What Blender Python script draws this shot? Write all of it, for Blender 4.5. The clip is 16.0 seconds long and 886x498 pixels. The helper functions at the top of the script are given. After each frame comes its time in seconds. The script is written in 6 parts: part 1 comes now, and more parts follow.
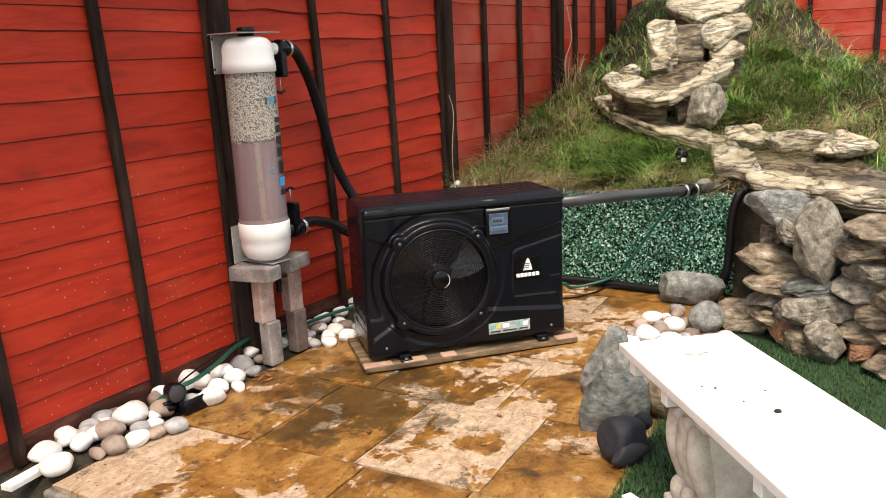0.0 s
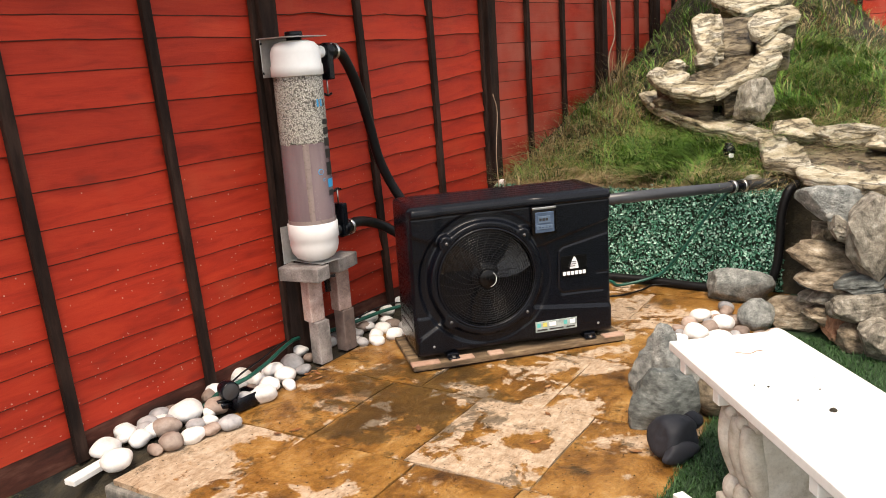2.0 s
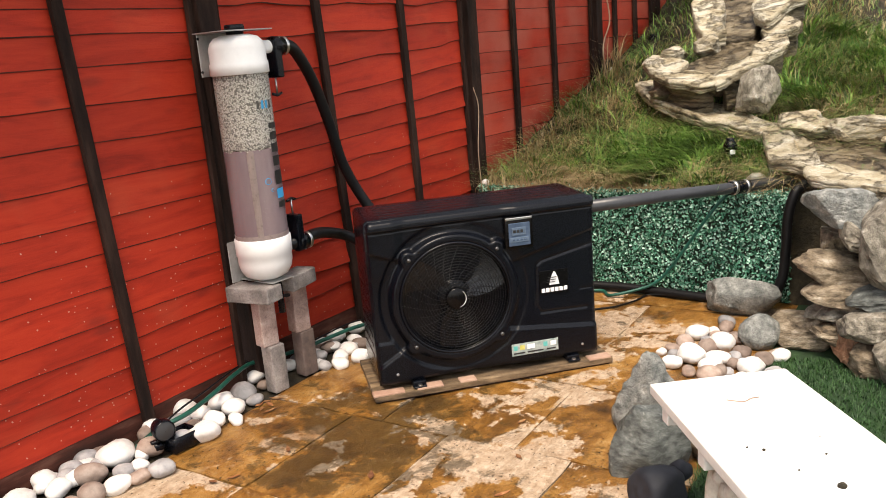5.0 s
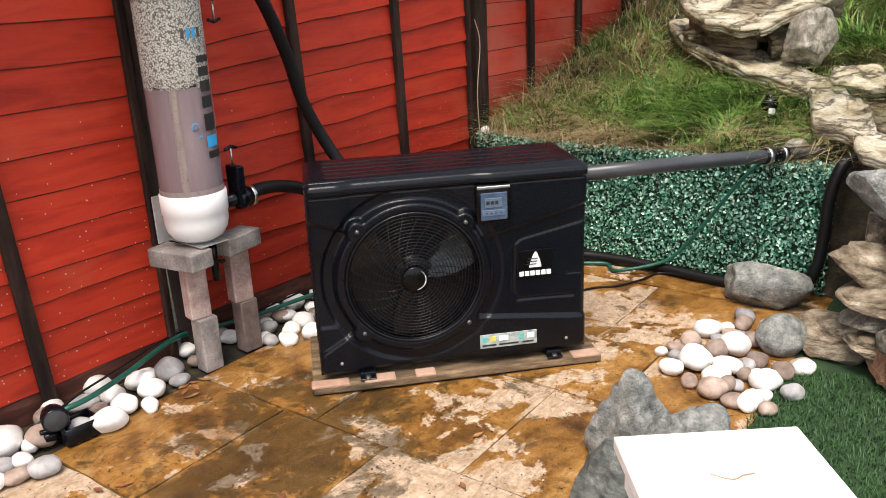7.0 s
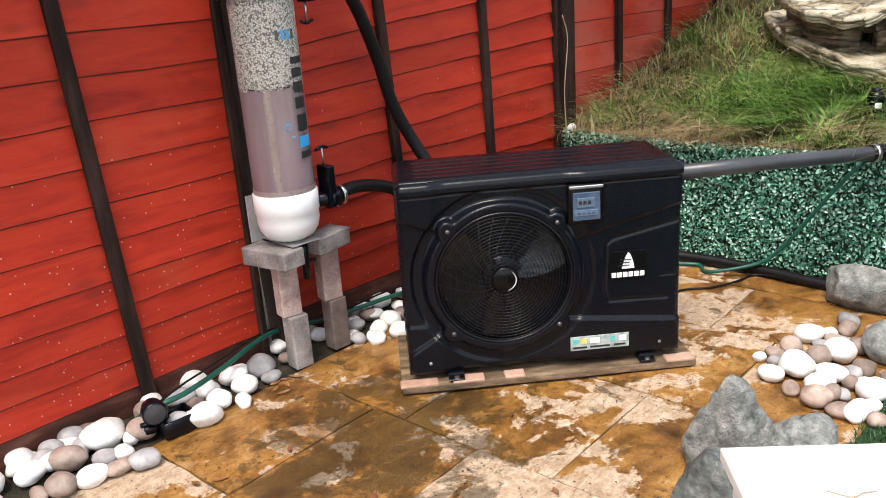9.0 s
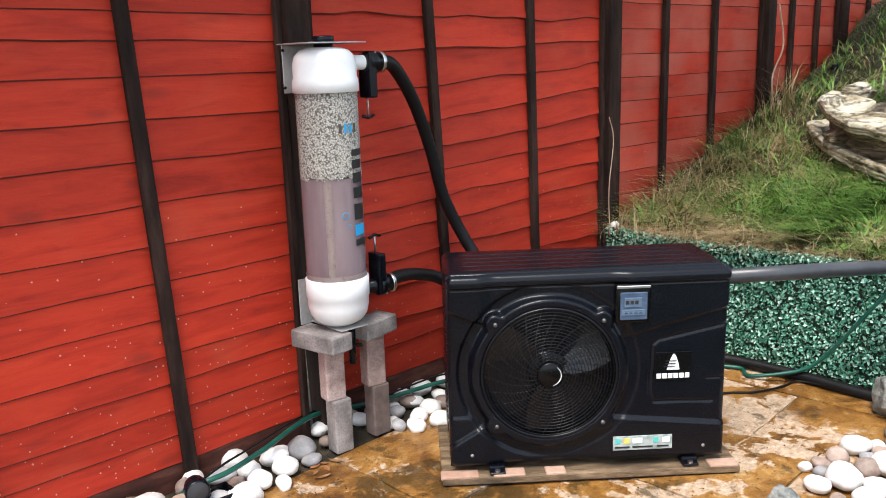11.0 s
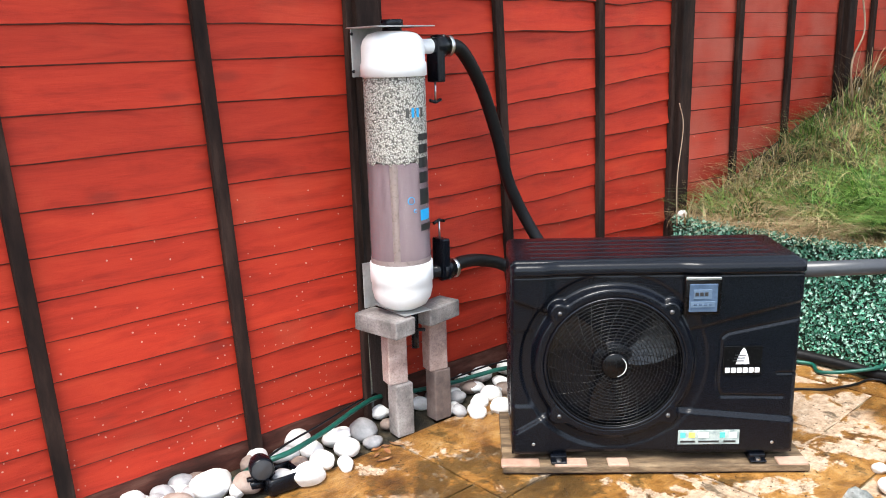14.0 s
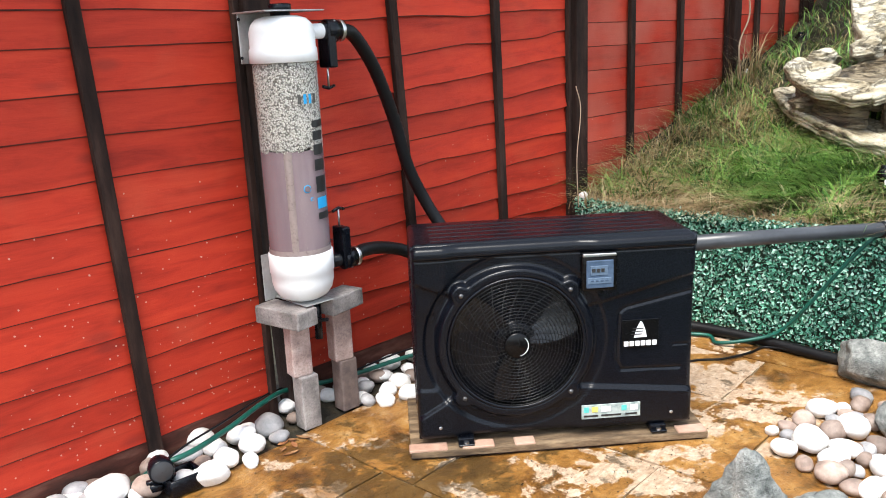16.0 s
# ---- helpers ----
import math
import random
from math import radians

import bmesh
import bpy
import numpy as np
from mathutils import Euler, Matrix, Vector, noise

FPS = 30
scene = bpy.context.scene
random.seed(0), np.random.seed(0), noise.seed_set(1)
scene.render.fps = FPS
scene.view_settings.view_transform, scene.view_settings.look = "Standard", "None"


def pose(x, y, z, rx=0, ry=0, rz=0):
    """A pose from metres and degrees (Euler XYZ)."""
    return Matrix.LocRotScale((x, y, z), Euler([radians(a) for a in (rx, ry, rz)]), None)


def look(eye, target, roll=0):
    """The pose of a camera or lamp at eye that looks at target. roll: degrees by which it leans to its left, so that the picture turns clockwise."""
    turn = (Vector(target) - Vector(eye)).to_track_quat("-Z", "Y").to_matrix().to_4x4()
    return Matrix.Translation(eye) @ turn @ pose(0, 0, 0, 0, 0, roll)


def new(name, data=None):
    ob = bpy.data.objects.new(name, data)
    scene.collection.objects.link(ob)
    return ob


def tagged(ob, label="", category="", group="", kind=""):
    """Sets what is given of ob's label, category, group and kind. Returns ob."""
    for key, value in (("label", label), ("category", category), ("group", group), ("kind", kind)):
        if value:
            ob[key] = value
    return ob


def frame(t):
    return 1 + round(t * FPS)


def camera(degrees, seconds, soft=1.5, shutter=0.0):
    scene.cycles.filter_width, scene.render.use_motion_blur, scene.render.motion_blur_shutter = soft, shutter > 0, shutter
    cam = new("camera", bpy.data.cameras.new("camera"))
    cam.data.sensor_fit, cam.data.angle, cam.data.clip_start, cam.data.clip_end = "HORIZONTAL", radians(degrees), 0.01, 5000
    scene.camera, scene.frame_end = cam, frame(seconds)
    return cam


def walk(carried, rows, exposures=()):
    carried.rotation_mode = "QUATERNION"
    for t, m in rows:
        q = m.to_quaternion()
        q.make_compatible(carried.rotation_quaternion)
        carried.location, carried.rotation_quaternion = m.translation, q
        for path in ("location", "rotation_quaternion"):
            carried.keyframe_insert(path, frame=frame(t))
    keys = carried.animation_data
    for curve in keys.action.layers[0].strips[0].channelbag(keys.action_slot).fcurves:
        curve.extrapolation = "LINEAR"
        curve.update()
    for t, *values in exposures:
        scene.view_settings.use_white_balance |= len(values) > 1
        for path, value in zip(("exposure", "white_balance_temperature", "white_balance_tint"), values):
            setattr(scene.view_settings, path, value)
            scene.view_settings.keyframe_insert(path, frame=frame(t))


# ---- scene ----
cam = camera(56.4, 16.0, soft=0.95)
PATH = [
    (0, (-0.804, -3.409, 1.355), (-0.256, -1.54, 0.902), -2.7),
    (0.5, (-0.807, -3.41, 1.356), (-0.279, -1.539, 0.884), -2.7),
    (1, (-0.811, -3.41, 1.356), (-0.303, -1.536, 0.877), -3.1),
    (1.5, (-0.827, -3.424, 1.366), (-0.345, -1.539, 0.901), -3.8),
    (2, (-0.833, -3.423, 1.368), (-0.381, -1.529, 0.915), -3.8),
    (2.5, (-0.851, -3.421, 1.361), (-0.391, -1.531, 0.898), -3.3),
    (3, (-0.883, -3.424, 1.35), (-0.417, -1.547, 0.842), -3.0),
    (3.5, (-0.894, -3.379, 1.319), (-0.427, -1.53, 0.714), -3.1),
    (4, (-0.781, -3.284, 1.373), (-0.322, -1.412, 0.839), -4.4),
    (4.5, (-0.633, -3.199, 1.384), (-0.204, -1.298, 0.935), -5.3),
    (4.7, (-0.601, -3.156, 1.38), (-0.175, -1.256, 0.923), -5.0),
    (6.8, (-0.113, -2.594, 1.379), (0.245, -0.734, 0.737), -3.5),
    (7, (-0.136, -2.569, 1.37), (0.167, -0.7, 0.725), -2.6),
    (7.5, (-0.159, -2.564, 1.376), (-0.064, -0.685, 0.697), -3.8),
    (8, (-0.167, -2.55, 1.391), (-0.128, -0.675, 0.695), -5.3),
    (8.2, (-0.163, -2.538, 1.37), (-0.094, -0.66, 0.687), -5.7),
    (10.3, (-0.235, -2.535, 1.387), (-0.102, -0.632, 0.787), -1.3),
    (10.5, (-0.241, -2.539, 1.381), (-0.123, -0.627, 0.805), -1.0),
    (11, (-0.249, -2.582, 1.417), (-0.184, -0.632, 0.975), -1.8),
    (11.5, (-0.24, -2.58, 1.403), (-0.246, -0.618, 1.017), -2.9),
    (12, (-0.252, -2.616, 1.47), (-0.295, -0.644, 1.137), -3.3),
    (12.5, (-0.261, -2.606, 1.451), (-0.361, -0.639, 1.106), -2.6),
    (13, (-0.262, -2.591, 1.434), (-0.357, -0.631, 1.046), -1.8),
    (13.5, (-0.272, -2.569, 1.424), (-0.346, -0.617, 0.995), -1.1),
    (14, (-0.273, -2.565, 1.42), (-0.349, -0.623, 0.945), -1.6),
    (14.5, (-0.269, -2.559, 1.418), (-0.349, -0.624, 0.918), -1.9),
    (15, (-0.267, -2.559, 1.414), (-0.333, -0.626, 0.903), -2.0),
    (15.5, (-0.251, -2.573, 1.415), (-0.26, -0.635, 0.921), -2.2),
    (16, (-0.211, -2.552, 1.385), (-0.09, -0.618, 0.889), -2.5),
]
LIGHT = [(0, 1.34, 7350, 13), (4.7, 1.33, 7350, 13), (6.8, 1.38, 6850, 12), (8.2, 1.42, 6650, 12), (10.3, 1.52, 6350, 10), (11.2, 1.6, 6250, 10), (12.2, 1.9, 6200, 9), (14.0, 1.95, 6150, 8), (15.3, 1.9, 6150, 8), (16, 1.82, 6200, 8)]
walk(cam, [(t, look(eye, target, roll)) for t, eye, target, roll in PATH], LIGHT)

# ---- world, sun, exposure ----
world = bpy.data.worlds.new("overcast_sky")
scene.world = world
world.use_nodes = True
wn = world.node_tree.nodes
sky = wn.new("ShaderNodeTexSky")
sky.sky_type = "NISHITA"
sky.sun_disc = False
sky.sun_elevation = radians(64)
sky.sun_rotation = radians(200)
sky.air_density = 1.0
sky.dust_density = 1.0
soften = wn.new("ShaderNodeHueSaturation")
soften.inputs["Saturation"].default_value = 0.42
world.node_tree.links.new(sky.outputs[0], soften.inputs["Color"])
world.node_tree.links.new(soften.outputs[0], wn["Background"].inputs[0])
wn["Background"].inputs[1].default_value = 0.13

sun_data = bpy.data.lights.new("sun", "SUN")
sun_data.energy = 1.8
sun_data.angle = radians(25)
sun_data.color = (1.0, 0.92, 0.82)
sun = new("sun", sun_data)
sun.matrix_basis = look((-0.9, -2.3, 5.2), (0, 0, 0))

# ---- plan: the fence frame (u along the fence, d square to it) ----
TURN = radians(40)
U = Vector((math.cos(TURN), math.sin(TURN), 0))
N = Vector((-math.sin(TURN), math.cos(TURN), 0))


def F(u, d, z=0.0):
    return U * u + N * d + Vector((0, 0, z))


# the paving frame
PT = radians(44.5)
PU = Vector((math.cos(PT), math.sin(PT), 0))
PV = Vector((math.sin(PT), -math.cos(PT), 0))


def P(a, b, z=0.0):
    return PU * a + PV * b + Vector((0, 0, z))


# ---- materials ----
def nodes_of(name, rough, metal=0.0):
    m = bpy.data.materials.new(name)
    m.use_nodes = True
    nt = m.node_tree
    b = nt.nodes["Principled BSDF"]
    b.inputs["Roughness"].default_value = rough
    b.inputs["Metallic"].default_value = metal
    return m, nt, b


def ramp_of(nt, cols, lo=0.32, hi=0.68):
    r = nt.nodes.new("ShaderNodeValToRGB")
    e = r.color_ramp.elements
    n = len(cols)
    e[0].position, e[0].color = lo, (*cols[0], 1)
    e[1].position, e[1].color = hi, (*cols[-1], 1)
    for i in range(1, n - 1):
        x = e.new(lo + (hi - lo) * i / (n - 1))
        x.color = (*cols[i], 1)
    return r


def noise_of(nt, vec, scale, detail=6.0, rough=0.6, distort=0.0):
    n = nt.nodes.new("ShaderNodeTexNoise")
    n.inputs["Scale"].default_value = scale
    n.inputs["Detail"].default_value = detail
    n.inputs["Roughness"].default_value = rough
    n.inputs["Distortion"].default_value = distort
    nt.links.new(vec, n.inputs["Vector"])
    return n.outputs["Fac"]


def coords(nt, stretch=(1, 1, 1), shuffle=True):
    tc = nt.nodes.new("ShaderNodeTexCoord")
    mp = nt.nodes.new("ShaderNodeMapping")
    mp.inputs["Scale"].default_value = stretch
    nt.links.new(tc.outputs["Object"], mp.inputs["Vector"])
    if shuffle:
        oi = nt.nodes.new("ShaderNodeObjectInfo")
        k = nt.nodes.new("ShaderNodeMath")
        k.operation = "MULTIPLY"
        k.inputs[1].default_value = 37.0
        nt.links.new(oi.outputs["Random"], k.inputs[0])
        nt.links.new(k.outputs[0], mp.inputs["Location"])
    return mp.outputs[0]


def blend(nt, fac, a, b, mode="MIX"):
    x = nt.nodes.new("ShaderNodeMix")
    x.data_type = "RGBA"
    x.blend_type = mode
    for sock, v in ((x.inputs[0], fac), (x.inputs[6], a), (x.inputs[7], b)):
        if isinstance(v, (int, float)):
            sock.default_value = v
        elif isinstance(v, tuple):
            sock.default_value = (*v, 1)
        else:
            nt.links.new(v, sock)
    return x.outputs[2]


def step_of(nt, val, lo, hi):
    r = nt.nodes.new("ShaderNodeMapRange")
    r.inputs["From Min"].default_value = lo
    r.inputs["From Max"].default_value = hi
    nt.links.new(val, r.inputs["Value"])
    return r.outputs[0]


def bump_of(nt, bsdf, height, strength, dist=0.01):
    bp = nt.nodes.new("ShaderNodeBump")
    bp.inputs["Strength"].default_value = strength
    bp.inputs["Distance"].default_value = dist
    nt.links.new(height, bp.inputs["Height"])
    nt.links.new(bp.outputs[0], bsdf.inputs["Normal"])


def mat(name, cols, scale=6.0, rough=0.6, metal=0.0, bump=0.3, grain=60.0, grain_amount=0.35,
        stretch=(1, 1, 1), per_object=0.0, per_island=False, lo=0.32, hi=0.68, dist=0.004, distort=0.0, spec=None, rough_var=0.12):
    m, nt, b = nodes_of(name, rough, metal)
    v = coords(nt, stretch)
    big = noise_of(nt, v, scale, distort=distort)
    if per_island:
        g = nt.nodes.new("ShaderNodeNewGeometry")
        big = g.outputs["Random Per Island"]
        lo, hi = 0.0, 1.0
    r = ramp_of(nt, cols, lo, hi)
    nt.links.new(big, r.inputs[0])
    col = r.outputs[0]
    fine = noise_of(nt, v, grain, 4.0, 0.7)
    gr = ramp_of(nt, ((0.45,) * 3, (1.0,) * 3, (1.25,) * 3), 0.25, 0.75)
    nt.links.new(fine, gr.inputs[0])
    col = blend(nt, grain_amount, col, gr.outputs[0], "MULTIPLY")
    if per_object:
        oi = nt.nodes.new("ShaderNodeObjectInfo")
        hs = nt.nodes.new("ShaderNodeHueSaturation")
        mr = nt.nodes.new("ShaderNodeMapRange")
        mr.inputs["To Min"].default_value = 1 - per_object
        mr.inputs["To Max"].default_value = 1 + per_object
        nt.links.new(oi.outputs["Random"], mr.inputs["Value"])
        nt.links.new(mr.outputs[0], hs.inputs["Value"])
        nt.links.new(col, hs.inputs["Color"])
        col = hs.outputs[0]
    nt.links.new(col, b.inputs["Base Color"])
    rr = nt.nodes.new("ShaderNodeMapRange")
    rr.inputs["To Min"].default_value = max(0.03, rough - rough_var)
    rr.inputs["To Max"].default_value = min(1.0, rough + rough_var)
    nt.links.new(fine, rr.inputs["Value"])
    nt.links.new(rr.outputs[0], b.inputs["Roughness"])
    if spec is not None:
        b.inputs["Specular IOR Level"].default_value = spec
    if bump:
        bump_of(nt, b, fine, bump, dist)
    return m


def cracked(m, scale, stretch, strength):
    """Adds thin dark cracks and pits, in colour and relief, to a stone."""
    nt = m.node_tree
    b = nt.nodes["Principled BSDF"]
    v = coords(nt, stretch)
    line = ramp_of(nt, ((1, 1, 1), (0.16, 0.13, 0.09), (1, 1, 1)), 0.475, 0.525)
    nt.links.new(noise_of(nt, v, scale, 9, 0.66, 0.4), line.inputs[0])
    pit = step_of(nt, noise_of(nt, v, scale * 3.2, 4, 0.6), 0.66, 0.74)
    old = b.inputs["Base Color"].links[0].from_socket
    col = blend(nt, strength, old, line.outputs[0], "MULTIPLY")
    col = blend(nt, pit, col, (0.07, 0.055, 0.035))
    nt.links.new(col, b.inputs["Base Color"])
    bp = nt.nodes.new("ShaderNodeBump")
    bp.inputs["Strength"].default_value = 0.8
    bp.inputs["Distance"].default_value = 0.02
    nt.links.new(line.outputs[0], bp.inputs["Height"])
    nt.links.new(b.inputs["Normal"].links[0].from_socket, bp.inputs["Normal"])
    nt.links.new(bp.outputs[0], b.inputs["Normal"])
    return m


def fence_red(name, worn):
    m, nt, b = nodes_of(name, 0.62)
    v = coords(nt, (1.3, 9, 9))
    streak = noise_of(nt, v, 2.2, 8, 0.65, 0.6)
    r = ramp_of(nt, ((0.24, 0.014, 0.006), (0.42, 0.029, 0.011), (0.50, 0.044, 0.015)), 0.25, 0.75)
    nt.links.new(streak, r.inputs[0])
    cloud = noise_of(nt, coords(nt, (1, 1, 1)), 3.0, 3, 0.5)
    fade = step_of(nt, cloud, 0.55 - worn, 1.0 - 1.2 * worn)
    col = blend(nt, fade, r.outputs[0], (0.46, 0.072 + 0.15 * worn, 0.032 + 0.17 * worn))
    # knots
    kv = nt.nodes.new("ShaderNodeTexVoronoi")
    kv.inputs["Scale"].default_value = 1.7
    nt.links.new(coords(nt, (1.2, 3.2, 3.2)), kv.inputs["Vector"])
    knot = step_of(nt, kv.outputs["Distance"], 0.13, 0.05)
    half = nt.nodes.new("ShaderNodeMath")
    half.operation = "MULTIPLY"
    half.inputs[1].default_value = 0.6
    nt.links.new(knot, half.inputs[0])
    col = blend(nt, half.outputs[0], col, (0.20, 0.02, 0.012))
    # pale splashes and chips thrown up from the ground
    geo = nt.nodes.new("ShaderNodeNewGeometry")
    sep = nt.nodes.new("ShaderNodeSeparateXYZ")
    nt.links.new(geo.outputs["Position"], sep.inputs[0])
    sv = nt.nodes.new("ShaderNodeTexVoronoi")
    sv.inputs["Scale"].default_value = 55
    warp = noise_of(nt, geo.outputs["Position"], 30, 2)
    addv = nt.nodes.new("ShaderNodeVectorMath")
    addv.operation = "MULTIPLY_ADD"
    nt.links.new(warp, addv.inputs[0])
    addv.inputs[1].default_value = (0.012, 0.004, -0.010)
    nt.links.new(geo.outputs["Position"], addv.inputs[2])
    nt.links.new(addv.outputs[0], sv.inputs["Vector"])
    dot = step_of(nt, sv.outputs["Distance"], 0.19, 0.13)
    sc = nt.nodes.new("ShaderNodeSeparateColor")
    nt.links.new(sv.outputs["Color"], sc.inputs[0])
    low = step_of(nt, sep.outputs["Z"], 1.05, -0.35)
    spread = noise_of(nt, geo.outputs["Position"], 2.5, 2)
    lim = nt.nodes.new("ShaderNodeMath")
    lim.operation = "MULTIPLY"
    nt.links.new(low, lim.inputs[0])
    nt.links.new(spread, lim.inputs[1])
    pick = nt.nodes.new("ShaderNodeMath")
    pick.operation = "LESS_THAN"
    nt.links.new(sc.outputs[0], pick.inputs[0])
    nt.links.new(lim.outputs[0], pick.inputs[1])
    both = nt.nodes.new("ShaderNodeMath")
    both.operation = "MULTIPLY"
    nt.links.new(dot, both.inputs[0])
    nt.links.new(pick.outputs[0], both.inputs[1])
    soft = nt.nodes.new("ShaderNodeMath")
    soft.operation = "MULTIPLY"
    soft.inputs[1].default_value = 0.75
    nt.links.new(both.outputs[0], soft.inputs[0])
    col = blend(nt, soft.outputs[0], col, (0.55, 0.36, 0.28))
    oi = nt.nodes.new("ShaderNodeObjectInfo")
    mr = nt.nodes.new("ShaderNodeMapRange")
    mr.inputs["To Min"].default_value = 0.86
    mr.inputs["To Max"].default_value = 1.12
    nt.links.new(oi.outputs["Random"], mr.inputs["Value"])
    hs = nt.nodes.new("ShaderNodeHueSaturation")
    nt.links.new(mr.outputs[0], hs.inputs["Value"])
    nt.links.new(col, hs.inputs["Color"])
    nt.links.new(hs.outputs[0], b.inputs["Base Color"])
    b.inputs["Specular IOR Level"].default_value = 0.25
    fine = noise_of(nt, coords(nt, (4, 40, 40)), 3.0, 6, 0.7)
    bump_of(nt, b, fine, 0.35, 0.004)
    return m


DRY_SPOTS = [((-1.20, -0.46, 0), 0.30, 0.14), ((0.40, -0.10, 0), 0.26, 0.10), ((0.62, -0.22, 0), 0.24, 0.10), ((1.10, 0.25, 0), 0.45, 0.10), ((0.30, -0.62, 0), 0.25, 0.10), ((-0.68, -1.00, 0), 0.16, 0.08)]


def slab_stone(name, edge, spread):
    m, nt, b = nodes_of(name, 0.45)
    geo = nt.nodes.new("ShaderNodeNewGeometry")
    pos = geo.outputs["Position"]
    v = coords(nt, (1, 1, 1))
    base = noise_of(nt, v, 4.2, 14, 0.74, 0.35)
    r = ramp_of(nt, ((0.055, 0.024, 0.007), (0.16, 0.070, 0.015), (0.29, 0.136, 0.030), (0.39, 0.205, 0.058), (0.50, 0.33, 0.15)), 0.33, 0.67)
    nt.links.new(base, r.inputs[0])
    # dry pale flakes with crisp edges
    flake = noise_of(nt, v, 4.6, 13, 0.68, 0.3)
    # places where the stone has dried further: the kerb corner and the strip before the pump
    dry = flake
    for spot, reach, lift_by in DRY_SPOTS:
        far = nt.nodes.new("ShaderNodeVectorMath")
        far.operation = "DISTANCE"
        far.inputs[1].default_value = spot
        nt.links.new(pos, far.inputs[0])
        add = nt.nodes.new("ShaderNodeMath")
        add.operation = "MULTIPLY_ADD"
        add.inputs[1].default_value = lift_by
        nt.links.new(step_of(nt, far.outputs["Value"], reach, reach * 0.25), add.inputs[0])
        nt.links.new(dry, add.inputs[2])
        dry = add.outputs[0]
    f1 = step_of(nt, dry, edge, edge + 0.018)
    where = noise_of(nt, pos, 1.5, 2)
    f2 = step_of(nt, where, spread, spread + 0.12)
    mul = nt.nodes.new("ShaderNodeMath")
    mul.operation = "MULTIPLY"
    nt.links.new(f1, mul.inputs[0])
    nt.links.new(f2, mul.inputs[1])
    pale = ramp_of(nt, ((0.36, 0.24, 0.145), (0.49, 0.36, 0.245), (0.58, 0.46, 0.34)))
    nt.links.new(noise_of(nt, v, 30, 5, 0.7), pale.inputs[0])
    col = blend(nt, mul.outputs[0], r.outputs[0], pale.outputs[0])
    # dark algae and soil stains
    near = nt.nodes.new("ShaderNodeVectorMath")
    near.operation = "DISTANCE"
    near.inputs[1].default_value = (-0.24, -0.27, 0)
    nt.links.new(pos, near.inputs[0])
    lift = nt.nodes.new("ShaderNodeMath")
    lift.operation = "MULTIPLY_ADD"
    lift.inputs[1].default_value = 0.23
    nt.links.new(step_of(nt, near.outputs["Value"], 0.56, 0.06), lift.inputs[0])
    nt.links.new(noise_of(nt, pos, 5.5, 10, 0.74, 0.3), lift.inputs[2])
    stain = step_of(nt, lift.outputs[0], 0.565, 0.625)
    half = nt.nodes.new("ShaderNodeMath")
    half.operation = "MULTIPLY"
    half.inputs[1].default_value = 0.74
    nt.links.new(stain, half.inputs[0])
    col = blend(nt, half.outputs[0], col, (0.045, 0.030, 0.010))
    speck = step_of(nt, noise_of(nt, pos, 55, 3, 0.6), 0.665, 0.69)
    col = blend(nt, speck, col, (0.045, 0.024, 0.010))
    vein = noise_of(nt, coords(nt, (1.5, 5, 5)), 2.6, 10, 0.75, 0.5)
    vs = ramp_of(nt, ((1, 1, 1), (0.55, 0.5, 0.42), (1, 1, 1)), 0.46, 0.54)
    nt.links.new(vein, vs.inputs[0])
    col = blend(nt, 0.6, col, vs.outputs[0], "MULTIPLY")
    fine = noise_of(nt, v, 90, 4, 0.7)
    g = ramp_of(nt, ((0.6,) * 3, (1.15,) * 3), 0.3, 0.7)
    nt.links.new(fine, g.inputs[0])
    col = blend(nt, 0.5, col, g.outputs[0], "MULTIPLY")
    nt.links.new(col, b.inputs["Base Color"])
    rr = nt.nodes.new("ShaderNodeMapRange")
    rr.inputs["To Min"].default_value = 0.32
    rr.inputs["To Max"].default_value = 0.8
    nt.links.new(mul.outputs[0], rr.inputs["Value"])
    nt.links.new(rr.outputs[0], b.inputs["Roughness"])
    bump_of(nt, b, noise_of(nt, v, 9, 12, 0.72, 0.8), 0.75, 0.016)
    return m


def clear_glass(name, tint=(1, 1, 1), rough=0.02):
    m, nt, b = nodes_of(name, rough)
    b.inputs["Base Color"].default_value = (*tint, 1)
    b.inputs["Transmission Weight"].default_value = 1.0
    b.inputs["IOR"].default_value = 1.2
    return m


def media_grains():
    m, nt, b = nodes_of("filter_media", 0.7)
    v = coords(nt)
    vo = nt.nodes.new("ShaderNodeTexVoronoi")
    vo.inputs["Scale"].default_value = 175
    nt.links.new(v, vo.inputs["Vector"])
    r = ramp_of(nt, ((0.66, 0.64, 0.59), (0.50, 0.475, 0.42), (0.16, 0.145, 0.125)), 0.22, 0.82)
    nt.links.new(vo.outputs["Distance"], r.inputs[0])
    sc = nt.nodes.new("ShaderNodeSeparateColor")
    nt.links.new(vo.outputs["Color"], sc.inputs[0])
    dark = step_of(nt, sc.outputs[0], 0.72, 0.9)
    col = blend(nt, dark, r.outputs[0], (0.16, 0.15, 0.135))
    nt.links.new(col, b.inputs["Base Color"])
    inv = step_of(nt, vo.outputs["Distance"], 1.0, 0.0)
    bump_of(nt, b, inv, 0.9, 0.004)
    return m


